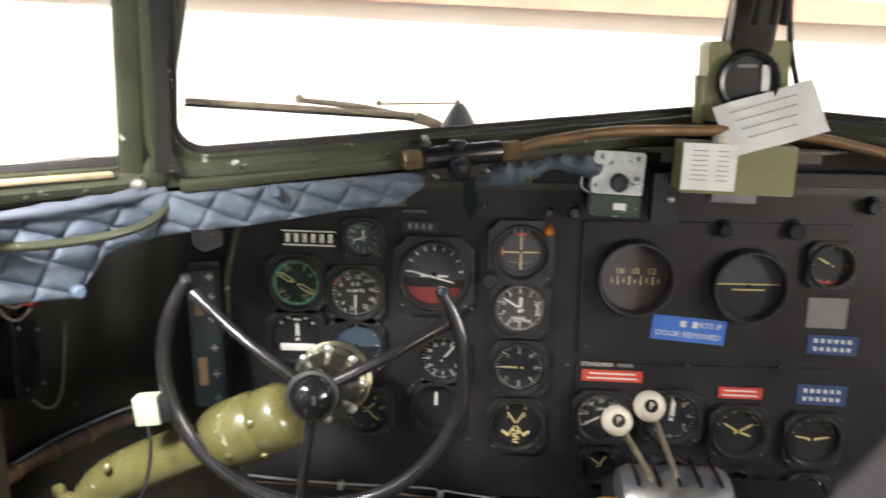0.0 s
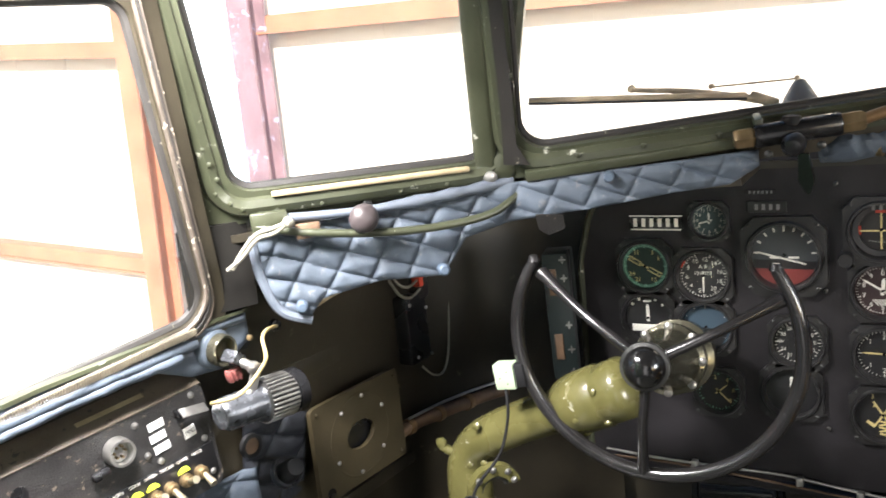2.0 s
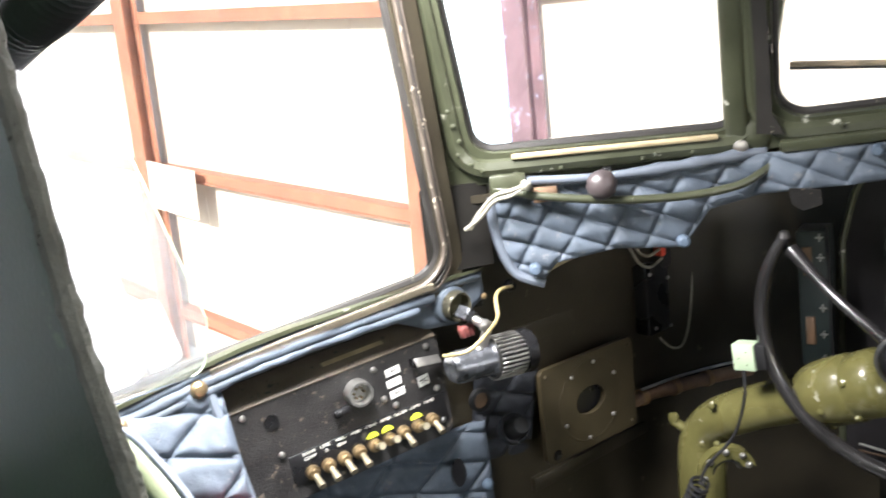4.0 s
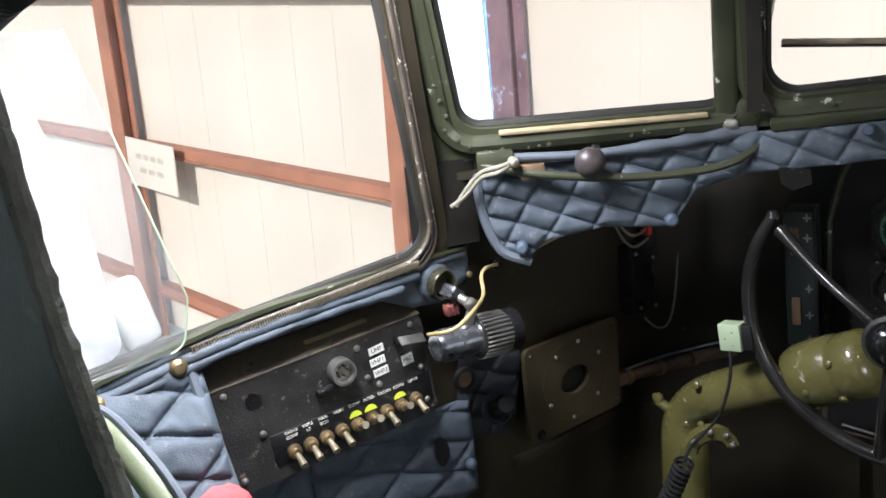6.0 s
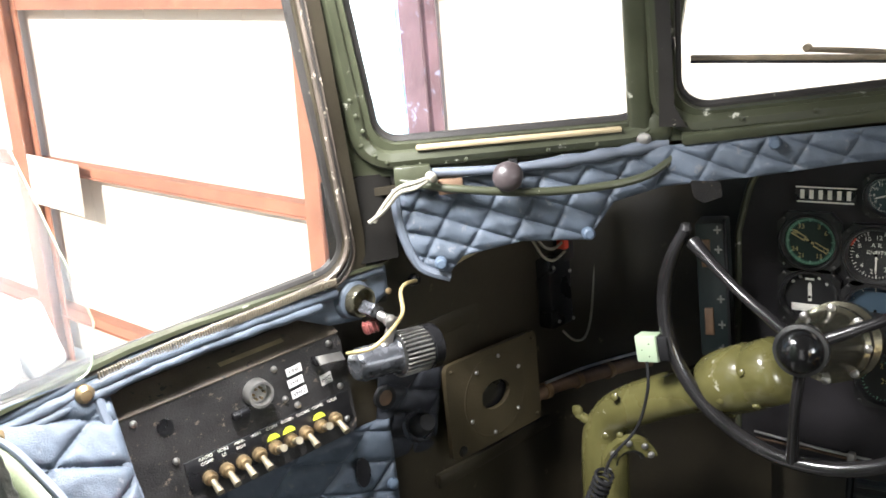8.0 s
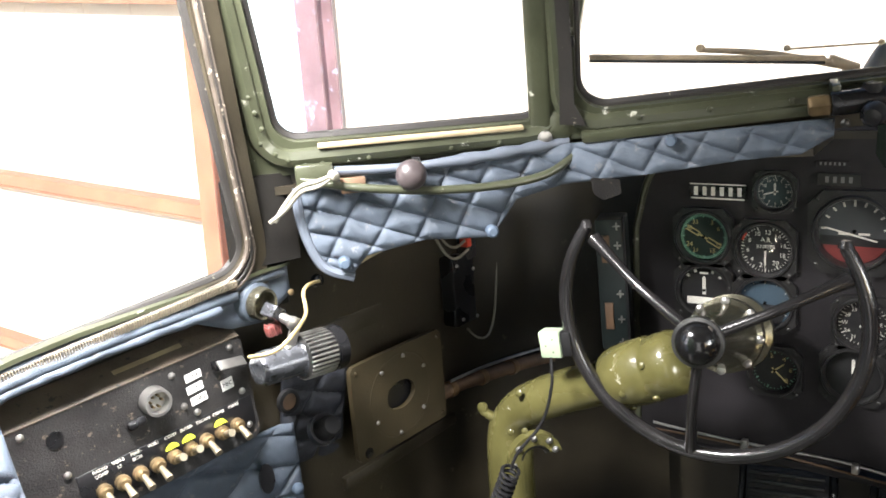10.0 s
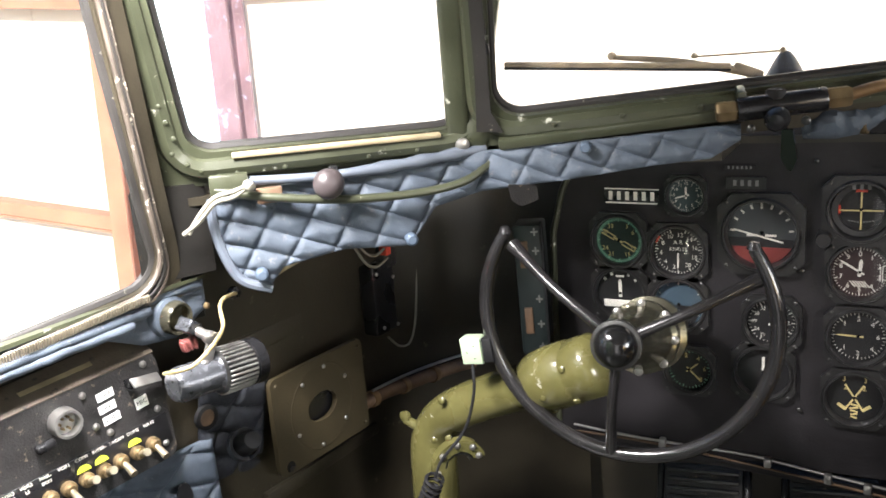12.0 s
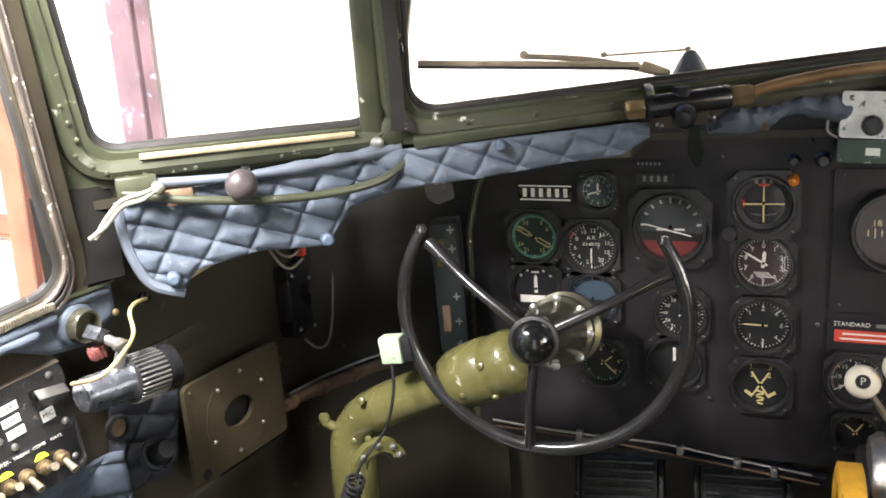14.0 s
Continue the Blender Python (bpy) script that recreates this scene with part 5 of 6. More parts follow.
part("jack_core", lathe(mesh(), [(0, 0.0006), (0.0075, 0.0006)], pose(-0.110, 0.032, FZ), 18), BLACK, radio)
for t, x, y in (("UHF", 0.055, 0.035), ("VHF1", 0.054, 0.020), ("VHF2", 0.056, 0.005), ("MIC", 0.095, 0.007)):
    part("tape_label", box(mesh(), 0.021 if t != "MIC" else 0.016, 0.0100 if t != "MIC" else 0.014, 0.001, pose(x, y, FZ + 0.0006, 0, 0, 3)), PAPER, radio, "white embossed tape label")
    words(t, 0.0078, FACE, radio, pose(x, y, FZ + 0.0012, 0, 0, 3))
part("top_cover", box(mesh(), 0.288, 0.042, 0.002, pose(-0.020, 0.0688, 0.0165, -62, 0, 0), 0.0006), DUSTY_LIT, radio, "dusty brown top edge")
# brown colour stands in for light on the left bevel
part("side_bevel", box(mesh(), 0.010, 0.120, 0.0016, pose(-0.1640, -0.010, 0.0300, 0, -52, 1), 0.0005), DUSTY_LIT, radio, "brown strip painted in for the lit side edge")
part("placard_strip", box(mesh(), 0.085, 0.007, 0.001, pose(0.015, 0.0695, 0.0165, -62, 0, 0)), TAN_STRIP, radio, "narrow tan tape along the top edge")
part("clip", box(mesh(), 0.040, 0.013, 0.0025, pose(0.100, 0.036, FZ + 0.014, -48, 10, -14), 0.0008), STEEL, radio, "bent steel spring clip")
part("clip_foot", box(mesh(), 0.008, 0.010, 0.012, pose(0.084, 0.037, FZ + 0.006), 0.001), BLACK, radio)
for x, y in ((-0.142, 0.050), (0.108, 0.050), (-0.142, -0.060), (0.112, -0.056), (0.030, 0.046), (0.036, 0.004), (0.050, -0.010), (0.112, -0.010), (-0.108, -0.012)):
    bolt("screw", (x, y, FZ + 0.001), (0, 0, 1), 0.0042, STEEL, radio)

# ---- swivel lamp ----
lamp = thing("cockpit_lamp", Matrix(), "ribbed steel cockpit lamp on a swivel bracket", "lamp")
c0, c1 = Vector((-0.455, 0.862, 1.243)), Vector((-0.430, 0.962, 1.237))
lm, ll = along(c0, c1)
part("body", lathe(mesh(), [(0, -0.002), (0.017, 0.000), (0.0210, 0.008), (0.0210, ll * 0.52), (0.0238, ll * 0.56)], lm, 28), LAMP_GREY, lamp)
head = mesh()
lathe(head, [(0.0225, ll * 0.55), (0.0268, ll * 0.58), (0.0268, ll * 0.97), (0.025, ll), (0.019, ll), (0.019, ll * 0.9), (0, ll * 0.9)], lm, 36)
head = part("ribbed_head", head, DARK_STEEL, lamp, "knurled lamp head")
for k in range(30):
    part("rib", box(mesh(), 0.0030, 0.0024, ll * 0.38, lm @ pose(0, 0, 0, 0, 0, 360 * k / 30) @ pose(0.0273, 0, ll * 0.775), 0.0004, 1), STEEL, head)
hood = mesh()
lathe(hood, [(0.0205, ll * 0.99), (0.0285, ll * 1.0), (0.0285, ll * 1.13), (0.0258, ll * 1.14), (0.0235, ll * 1.12), (0.019, ll * 1.02), (0, ll * 1.0)], lm, 30)
part("hood", hood, BLACK, lamp, "black hood")
mm = along(ML @ Vector((0.288, 1.310, 0.030)), ML @ Vector((0.293, 1.307, 0.060)))[0]
part("sleeve", lathe(mesh(), [(0.0205, 0.014), (0.0240, 0.012), (0.0262, 0.004), (0.0285, -0.004), (0.0300, -0.014), (0.037, -0.030)], mm, 28), QUILT, lamp, "blue vinyl sleeve round the mount")
part("mount", lathe(mesh(), [(0, 0.012), (0.0155, 0.012), (0.0165, 0.026), (0.0190, 0.027), (0.0200, 0.024), (0.0205, 0.004)], mm, 30), WORN_OLIVE, lamp, "round worn metal wall mount")
br = mesh()
box(br, 0.020, 0.016, 0.022, ML @ pose(0.2915, 1.3010, 0.072, 0, 10, -38), 0.002)
part("bracket", br, LAMP_GREY, lamp, "dark steel swivel bracket")
arm2 = mesh()
rod(arm2, ML @ Vector((0.296, 1.296, 0.078)), ML @ Vector((0.304, 1.288, 0.090)), 0.006)
box(arm2, 0.014, 0.036, 0.004, ML @ pose(0.304, 1.275, 0.091, 0, 0, -24), 0.0015)
part("bracket_arm", arm2, STEEL, lamp, "flat steel bracket arm")
bolt("wing_nut", ML @ Vector((0.303, 1.288, 0.094)), LN, 0.0082, STEEL, lamp)
part("connector", box(mesh(), 0.020, 0.014, 0.012, ML @ pose(0.2895, 1.2800, 0.070, 0, 0, 12), 0.003), DARK_RED, lamp, "small dusty red connector")
for k in range(3):
    part("connector_rib", box(mesh(), 0.003, 0.0150, 0.0130, ML @ pose(0.283 + 0.006 * k, 1.2800, 0.0705, 0, 0, 12), 0.001, 1), DARK_RED, lamp)
part("lead", tube(mesh(), smooth_path([ML @ Vector(p) for p in ((0.398, 1.304, 0.020), (0.378, 1.311, 0.040), (0.352, 1.316, 0.060), (0.3370, 1.311, 0.072), (0.3241, 1.2941, 0.092), (0.2923, 1.2878, 0.117), (0.2597, 1.2758, 0.125), (0.2433, 1.2705, 0.112), (0.247, 1.2602, 0.080))], 7), 0.0025, 8), WIRE_YELLOW, lamp, "yellowed lead")
part("lead_grommet", lathe(mesh(), [(0, 0.004), (0.004, 0.004), (0.008, 0.002), (0.009, -0.004)], ML @ pose(0.401, 1.303, 0.014), 16), BLACK, lamp)
bolt("body_screw", lm @ (pose(0, 0, 0, 0, 0, 20) @ Vector((0.0212, 0, ll * 0.38))), lm.to_3x3() @ Vector((0.94, 0.34, 0)), 0.0048, STEEL, lamp)
bolt("body_screw", lm @ (pose(0, 0, 0, 0, 0, 110) @ Vector((0.0212, 0, ll * 0.38))), lm.to_3x3() @ Vector((-0.34, 0.94, 0)), 0.0048, STEEL, lamp)

# ---- bits on the port wall ahead of the radio ----
cover = thing("cover_plate", axes((-0.462, 1.144, 1.097), (0.029, 0.19, 0), Z) @ pose(0, 0, 0.0), "olive square cover plate with a dark round hole", "cover plate")
bm = mesh()
plate(bm, rect(0.190, 0.145, 0.010), -0.006, 0.002, holes=[[Vector((0.030 * math.cos(2 * math.pi * k / 28), 0.0215 * math.sin(2 * math.pi * k / 28))) for k in range(28)]])
part("plate", bm, PLATE_OLIVE, cover)
part("dished_ring", lathe(mesh(), [(0.060, 0.0015), (0.062, 0.0024), (0.064, 0.0024), (0.066, 0.0015)], seg=48), PLATE_OLIVE, cover)
part("dark_recess", lathe(mesh(), [(0, -0.010), (0.033, -0.010), (0.033, -0.004)], seg=24), BLACK, cover)
for a in (28, 80, 128, 205, 262, 320):
    bolt("screw", (0.058 * math.cos(radians(a)), 0.058 * math.sin(radians(a)), 0.003), (0, 0, 1), 0.0032, STEEL, cover)
part("corner_hole", lathe(mesh(), [(0, 0.0026), (0.008, 0.0026), (0.008, 0.0)], pose(-0.075, -0.062, 0), 16), BLACK, cover)
for x, y in ((-0.085, 0.062), (0.085, 0.062), (0.085, -0.062)):
    bolt("screw", (x, y, 0.003), (0, 0, 1), 0.003, PLATE_OLIVE, cover)
pipe = thing("wall_pipe", Matrix(), "brown wrapped pipe with clips along the port wall", "pipe")
part("pipe", tube(mesh(), smooth_path([(-0.490, 1.12, 1.040), (-0.462, 1.273, 1.051), (-0.440, 1.340, 1.050), (-0.402, 1.430, 1.048), (-0.375, 1.475, 1.047)], 6), 0.011, 12), BROWN_WRAP, pipe)
part("thin_line", tube(mesh(), smooth_path([(-0.455, 1.27, 1.068), (-0.432, 1.345, 1.069), (-0.398, 1.43, 1.067), (-0.370, 1.475, 1.066)], 6), 0.0025, 6), STEEL, pipe)
for t, (x, y, z) in enumerate(((-0.4615, 1.278, 1.0505), (-0.440, 1.34, 1.050), (-0.415, 1.40, 1.049))):
    part("clip", lathe(mesh(), [(0.0118, -0.006), (0.0135, -0.006), (0.0135, 0.006), (0.0118, 0.006)], along((x, y, z), (x + 0.11, y + 1, z - 0.08))[0], 14), COPPER, pipe)
relay = thing("relay_box", pose(-0.462, 1.325, 1.205, 0, 0, -6), "black relay box with loose white wires", "relay box")
part("case", box(mesh(), 0.030, 0.056, 0.115, bevel=0.006), BLACK, relay)
part("bracket", box(mesh(), 0.020, 0.030, 0.060, pose(0.006, 0.022, 0.075), 0.004), BLACK_BOX, relay)
part("terminal", box(mesh(), 0.016, 0.012, 0.018, pose(0.016, 0.008, 0.078), 0.002), RED, relay, "red terminal cover")
for k in range(2):
    z = 0.082 - 0.018 * k
    part("wire", tube(mesh(), smooth_path([(0.018, 0.010, z), (0.020, -0.022, z - 0.006), (0.016, -0.042, z + 0.004), (0.004, -0.050, z + 0.030)], 6), 0.0024, 6), WIRE_WHITE, relay, "dirty white wire")
part("wire", tube(mesh(), smooth_path([(0.020, 0.085, 0.125), (0.022, 0.080, 0.04), (0.022, 0.066, -0.05), (0.022, 0.045, -0.088), (0.022, 0.015, -0.085), (0.02, -0.01, -0.062)], 7), 0.0020, 6), WIRE_WHITE, relay, "dirty white wire")
for y, z in ((-0.022, 0.045), (0.02, 0.03), (-0.015, -0.045), (0.022, -0.05)):
    bolt("screw", (0.0185, y, z), (1, 0, 0), 0.003, STEEL, relay)
knob2 = thing("black_wall_knob", pose(-0.458, 0.972, 1.120, 0, 60, -20), "black rubber-capped plug on the wall", "plug")
part("cap", lathe(mesh(), [(0, 0.022), (0.011, 0.020), (0.014, 0.012), (0.014, -0.02), (0, -0.02)], seg=20), RUBBER, knob2)
part("collar", lathe(mesh(), [(0.017, -0.004), (0.021, -0.004), (0.021, -0.016), (0.017, -0.016)], seg=20), BLACK, knob2)
socket = thing("round_socket", axes((-0.480, 0.930, 1.172), LX, Z), "dark round socket with a brown centre", "socket")
part("ring", lathe(mesh(), [(0.011, 0.006), (0.0155, 0.005), (0.0165, 0.0), (0.011, 0.0)], seg=24), RUBBER, socket)
part("core", lathe(mesh(), [(0, 0.003), (0.011, 0.003)], seg=24), BROWN_WRAP, socket)

# ---- below the quarter window: knob, grab tube, tie ----
grab = thing("grab_tube", Matrix(), "curved green painted grab tube below the window", "handle")
pts = [MQV @ Vector(p) for p in ((0.0, -0.024, 0.012), (0.063, -0.038, 0.022), (0.152, -0.050, 0.028), (0.235, -0.053, 0.026), (0.30, -0.046, 0.018), (0.345, -0.022, 0.006))]
part("tube", tube(mesh(), smooth_path(pts, 8), 0.0052, 10), FRAME_GREEN, grab)
part("bracket", box(mesh(), 0.030, 0.018, 0.012, MQV @ pose(0.062, -0.036, 0.016), 0.002), BROWN_WRAP, grab, "small brown bracket")
part("foot", box(mesh(), 0.045, 0.026, 0.014, MQV @ pose(0.018, -0.020, 0.010), 0.003), FRAME_GREEN, grab)
rodt = thing("defroster_tube", Matrix(), "blue-grey sleeved tube behind the padding", "tube")
part("tube", tube(mesh(), smooth_path([MQV @ Vector(p) for p in ((0.04, -0.018, 0.008), (0.12, -0.022, 0.010), (0.20, -0.020, 0.010), (0.27, -0.016, 0.006), (0.33, -0.012, 0.0))], 6), lambda t: 0.0056 if t < 0.4 else 0.0074 + 0.0012 * math.sin(t * 40), 10), QUILT_TRIM, rodt)
wk = thing("window_knob", MQV @ pose(0.130, -0.028, 0.0), "round black knob on the window sill", "knob")
part("ball", lathe(mesh(), [(0, 0.050), (0.008, 0.049), (0.0155, 0.044), (0.0185, 0.036), (0.0172, 0.029), (0.010, 0.023), (0.007, 0.020), (0.007, 0.0)], seg=30), KNOB_BROWN, wk)
part("spindle", box(mesh(), 0.012, 0.018, 0.012, pose(0.010, 0.008, 0.008), 0.003), BLACK, wk)
tie = thing("cord_tie", Matrix(), "knotted pale cord hanging from the grab tube", "cord")
for off in (0.0, 0.006):
    part("strand", tube(mesh(), smooth_path([MQV @ Vector(p) for p in ((0.040, -0.020, 0.03), (0.022, -0.024 - off, 0.036), (0.0, -0.030 - off, 0.030), (-0.020, -0.050 - off, 0.024), (-0.034 - off, -0.070, 0.02))], 6), 0.0029, 8), WIRE_WHITE, tie)
part("knot", lathe(mesh(), [(0, 0.008), (0.005, 0.006), (0.0065, 0.0), (0.005, -0.006), (0, -0.008)], MQV @ pose(0.040, -0.020, 0.032, 20, 30, 0), 12), WIRE_WHITE, tie)

tab = thing("grey_tab", Matrix(), "loose dark grey tape tab below the padding", "tape")
part("strip", plate(mesh(), rounded([(-0.020, 0.012, 0.002), (0.016, 0.014, 0.002), (0.022, -0.006, 0.003), (0.002, -0.018, 0.003), (-0.012, -0.010, 0.002)]), 0.0, 0.0012, MWV @ pose(0.075, -0.066, -0.004, 20, 12, -10)), BLACK_BOX, tab)
rodb = thing("tan_rod", Matrix(), "thin tan rod behind the padding's lower edge", "rod")
part("rod", tube(mesh(), smooth_path([MQV @ Vector(p) for p in ((0.05, -0.142, -0.012), (0.09, -0.124, -0.012), (0.14, -0.108, -0.014), (0.19, -0.098, -0.02))], 6), 0.0035, 8), TAN_STRIP, rodb)

# ---- valve and pipes along the sill ----
valve = thing("sill_valve", Matrix(), "black valve with brass unions on the sill", "valve")
V0, V1 = Vector((0.102, 1.235, 1.497)), Vector((0.194, 1.262, 1.504))
vm, vl = along(V0, V1)
part("body", lathe(mesh(), [(0, 0), (0.013, 0.0), (0.014, 0.003), (0.014, vl - 0.003), (0.013, vl), (0, vl)], vm, 20), BLACK, valve)
for a, b, r in ((-0.024, 0.0, 0.0125), (vl, vl + 0.026, 0.0125)):
    part("union_nut", lathe(mesh(), [(0, a), (r * 0.8, a), (r, a + 0.003), (r, b - 0.003), (r * 0.8, b), (0, b)], vm, 6), BRASS, valve, "aged brass hexagon union")
part("cap", lathe(mesh(), [(0, 0.018), (0.009, 0.016), (0.0135, 0.009), (0.014, 0.0), (0, 0.0)], along((0.146, 1.232, 1.487), (0.146, 1.15, 1.47))[0], 22), BLACK, valve)
part("top_cap", lathe(mesh(), [(0, 0.012), (0.010, 0.010), (0.014, 0.0)], along((0.142, 1.248, 1.508), (0.142, 1.245, 1.6))[0], 16), RUBBER, valve)
part("paddle", plate(mesh(), rounded([(-0.006, 0.0, 0.002), (0.006, 0.0, 0.002), (0.010, -0.034, 0.006), (0.003, -0.052, 0.003), (-0.008, -0.032, 0.006)]), -0.003, 0.003, pose(0.158, 1.222, 1.476, 96, 0, -8)), HUB_BLACK, valve, "black paddle lever")
for x, z in ((0.118, 1.476), (0.176, 1.484)):
    bolt("cap_screw", (x, 1.228, z), (0, -1, 0), 0.005, DARK_STEEL, valve)
sp = thing("sill_pipe", Matrix(), "brown copper pipe along the windscreen sill", "pipe")
part("pipe", tube(mesh(), smooth_path([V1 + (V1 - V0).normalized() * 0.022, (0.252, 1.27, 1.516), (0.335, 1.285, 1.527), (0.43, 1.30, 1.528), (0.50, 1.305, 1.528), (0.585, 1.31, 1.520), (0.70, 1.30, 1.495), (0.86, 1.25, 1.46)], 8), 0.0068, 12), COPPER, sp)
shelfy = thing("sill_tray", Matrix(), "olive-tan folded metal tray under the centre post", "tray")
bm = mesh()
plate(bm, rounded([(0.30, 1.385, 0.0), (0.40, 1.33, 0.0), (0.60, 1.33, 0.0), (0.70, 1.385, 0.0), (0.68, 1.43, 0.0), (0.32, 1.43, 0.0)]), 1.496, 1.500)
box(bm, 0.20, 0.004, 0.014, pose(0.50, 1.33, 1.492))
part("tray", bm, PLATE_OLIVE, shelfy)

# ---- on the centre post ----
comp = thing("compass_box", pose(0.499, 1.335, 1.587, 90, -1.5, 0), "olive box with a round black magnetic compass", "compass")
part("case", plate(mesh(), rect(0.100, 0.098, 0.008), -0.04, 0.010), BOX_OLIVE, comp)
part("compass_ring", lathe(mesh(), [(0.030, 0.010), (0.031, 0.018), (0.036, 0.020), (0.039, 0.016), (0.039, 0.008)], seg=40), BLACK, comp, "black compass bezel")
part("compass_card", lathe(mesh(), [(0, 0.0115), (0.031, 0.0115)], seg=30), FACE, comp)
part("card_window", box(mesh(), 0.010, 0.032, 0.0015, pose(0.021, 0.004, 0.013)), PAPER, comp, "white reading strip")
part("lubber_marks", box(mesh(), 0.024, 0.004, 0.0004, pose(-0.002, 0.019, 0.013)), GREY_MARK, comp)
part("side_flap", box(mesh(), 0.012, 0.060, 0.020, pose(-0.056, -0.022, 0.0), 0.003), BOX_OLIVE, comp)
mbox = thing("indicator_box", pose(0.486, 1.288, 1.482, 90, 1.5, 0), "olive metal box with a white card on its face", "box")
part("case", plate(mesh(), rect(0.140, 0.062, 0.003), -0.045, 0.0), BOX_OLIVE, mbox)
card = part("card", box(mesh(), 0.066, 0.058, 0.002, pose(-0.036, 0.002, 0.0015), 0.0005, 1), PAPER, mbox, "white printed card")
for k in range(7):
    part("writing_line", box(mesh(), 0.020, 0.0009, 0.0004, pose(-0.048, 0.022 - 0.006 * k, 0.0028)), GREY_MARK, card)
    part("writing_line", box(mesh(), 0.014, 0.0009, 0.0004, pose(-0.020, 0.022 - 0.006 * k, 0.0028)), GREY_MARK, card)
part("lower_lip", box(mesh(), 0.056, 0.014, 0.030, pose(0.0, -0.036, -0.02), 0.002), GREY_MARK, mbox)
part("knob", lathe(mesh(), [(0, 0.012), (0.010, 0.010), (0.012, 0.0)], pose(-0.02, 0.031, -0.015, -90, 0, 0), 16), CREAM, mbox)
note = thing("paper_note", pose(0.524, 1.302, 1.543, 66, -16, 4), "creased white paper note tucked under the compass", "paper")
bm = mesh()
grid = [[bm.verts.new((-0.062 + 0.124 * i / 10, -0.034 + 0.068 * j / 5, 0.003 * math.sin(i * 0.8) + 0.002 * math.sin(j + i * 0.4))) for j in range(6)] for i in range(11)]
low = [[bm.verts.new(v.co - Vector((0, 0, 0.0006))) for v in r] for r in grid]
for i in range(10):
    for j in range(5):
        bm.faces.new((grid[i][j], grid[i + 1][j], grid[i + 1][j + 1], grid[i][j + 1]))
        bm.faces.new((low[i][j], low[i][j + 1], low[i + 1][j + 1], low[i + 1][j]))
part("sheet", bm, PAPER, note)
for k in range(4):
    part("writing_line", box(mesh(), 0.085 - 0.008 * k, 0.0011, 0.0004, pose(-0.004, 0.020 - 0.012 * k, 0.0055)), GREY_MARK, note)
chrome = thing("timer_box", pose(0.348, 1.345, 1.452, 90, 3, 0), "bare aluminium box with a green foot and a knob", "box")
part("case", plate(mesh(), rect(0.066, 0.056, 0.004, 0, 0.016), -0.03, 0.006), ALU, chrome)
part("foot", plate(mesh(), rect(0.066, 0.028, 0.002, 0, -0.028), -0.03, 0.004), TEAL, chrome, "chipped dark teal foot")
part("knob", lathe(mesh(), [(0, 0.020), (0.010, 0.019), (0.012, 0.014), (0.012, 0.004)], pose(0.002, 0.004, 0), 18), BLACK, chrome)
part("sticker", box(mesh(), 0.016, 0.009, 0.0006, pose(0.006, -0.028, 0.0045)), PAPER, chrome)
part("wire_loop", tube(mesh(), smooth_path([(-0.030, 0.022, 0.004), (-0.044, 0.016, 0.006), (-0.046, -0.004, 0.006), (-0.034, -0.012, 0.004)], 6), 0.0016, 6), STEEL, chrome)
for x, y in ((-0.022, 0.036), (0.024, 0.036), (0.024, 0.010)):
    bolt("screw", (x, y, 0.006), (0, 0, 1), 0.0035, STEEL, chrome)
light = thing("panel_light", pose(0.412, 1.355, 1.438, 90, 0, 0), "black panel light with a bright screw", "lamp")
part("case", plate(mesh(), rounded([(-0.018, -0.038, 0.008), (0.018, -0.038, 0.008), (0.016, 0.030, 0.004), (-0.016, 0.030, 0.004)]), -0.02, 0.012), BLACK, light)
bolt("screw", (0.006, -0.004, 0.013), (0, 0, 1), 0.005, STEEL, light)

# ---- engine control pedestal ----
ped = thing("control_pedestal", pose(0.50, 1.23, 0.0), "black engine control pedestal with a polished top", "pedestal")
part("body", box(mesh(), 0.30, 0.24, 1.02, pose(0, 0, 0.53), 0.01), BLACK_PANEL, ped)
bm = mesh()
lathe(bm, [(0.0, -0.07), (0.055, -0.07), (0.062, -0.06), (0.062, 0.06), (0.055, 0.07), (0.0, 0.07)], pose(-0.070, 0.03, 1.03, 0, 90, 0), 40)
part("quadrant_top", bm, STEEL, ped, "polished curved quadrant cover")
bm = mesh()
for k in range(5):
    box(bm, 0.005, 0.08, 0.006, pose(-0.122 + 0.026 * k, 0.03, 1.091), 0.002)
part("slot", bm, BLACK, ped)
for k, (kx, ky, kz, bx) in enumerate(((0.344, 1.21, 1.182, 0.415), (0.382, 1.21, 1.202, 0.443))):
    lev = thing("propeller_lever", Matrix(), "steel propeller lever with a cream ball knob lettered P", "lever", "engine levers")
    part("rod", rod(mesh(), (kx, ky, kz), (bx, 1.25, 1.06), 0.0038, 0.0045, 12), LEVER, lev)
    ball = mesh()
    bmesh.ops.create_uvsphere(ball, u_segments=28, v_segments=18, radius=0.0192, matrix=Matrix.Translation((kx, ky, kz)))
    part("knob", ball, CREAM, lev, "cream ball knob")
    eye_dir = Vector((-0.05, -1.0, 0.42)).normalized()
    cm = axes(Vector((kx, ky, kz)) + eye_dir * 0.0183, (1, -0.05, 0), Vector((0.0, 0.42, 1.0)))
    part("letter_disc", lathe(mesh(), [(0, 0.0016), (0.0075, 0.0012), (0.0085, -0.002)], cm, 20), BLACK, lev, "black letter disc")
    words("P", 0.012, CREAM, lev, cm @ pose(0, 0, 0.0018))
trim = thing("trim_wheel", Matrix(), "worn yellow painted trim wheel", "wheel")
tm = axes((0.330, 1.10, 1.02), (0, -1, 0), Z)
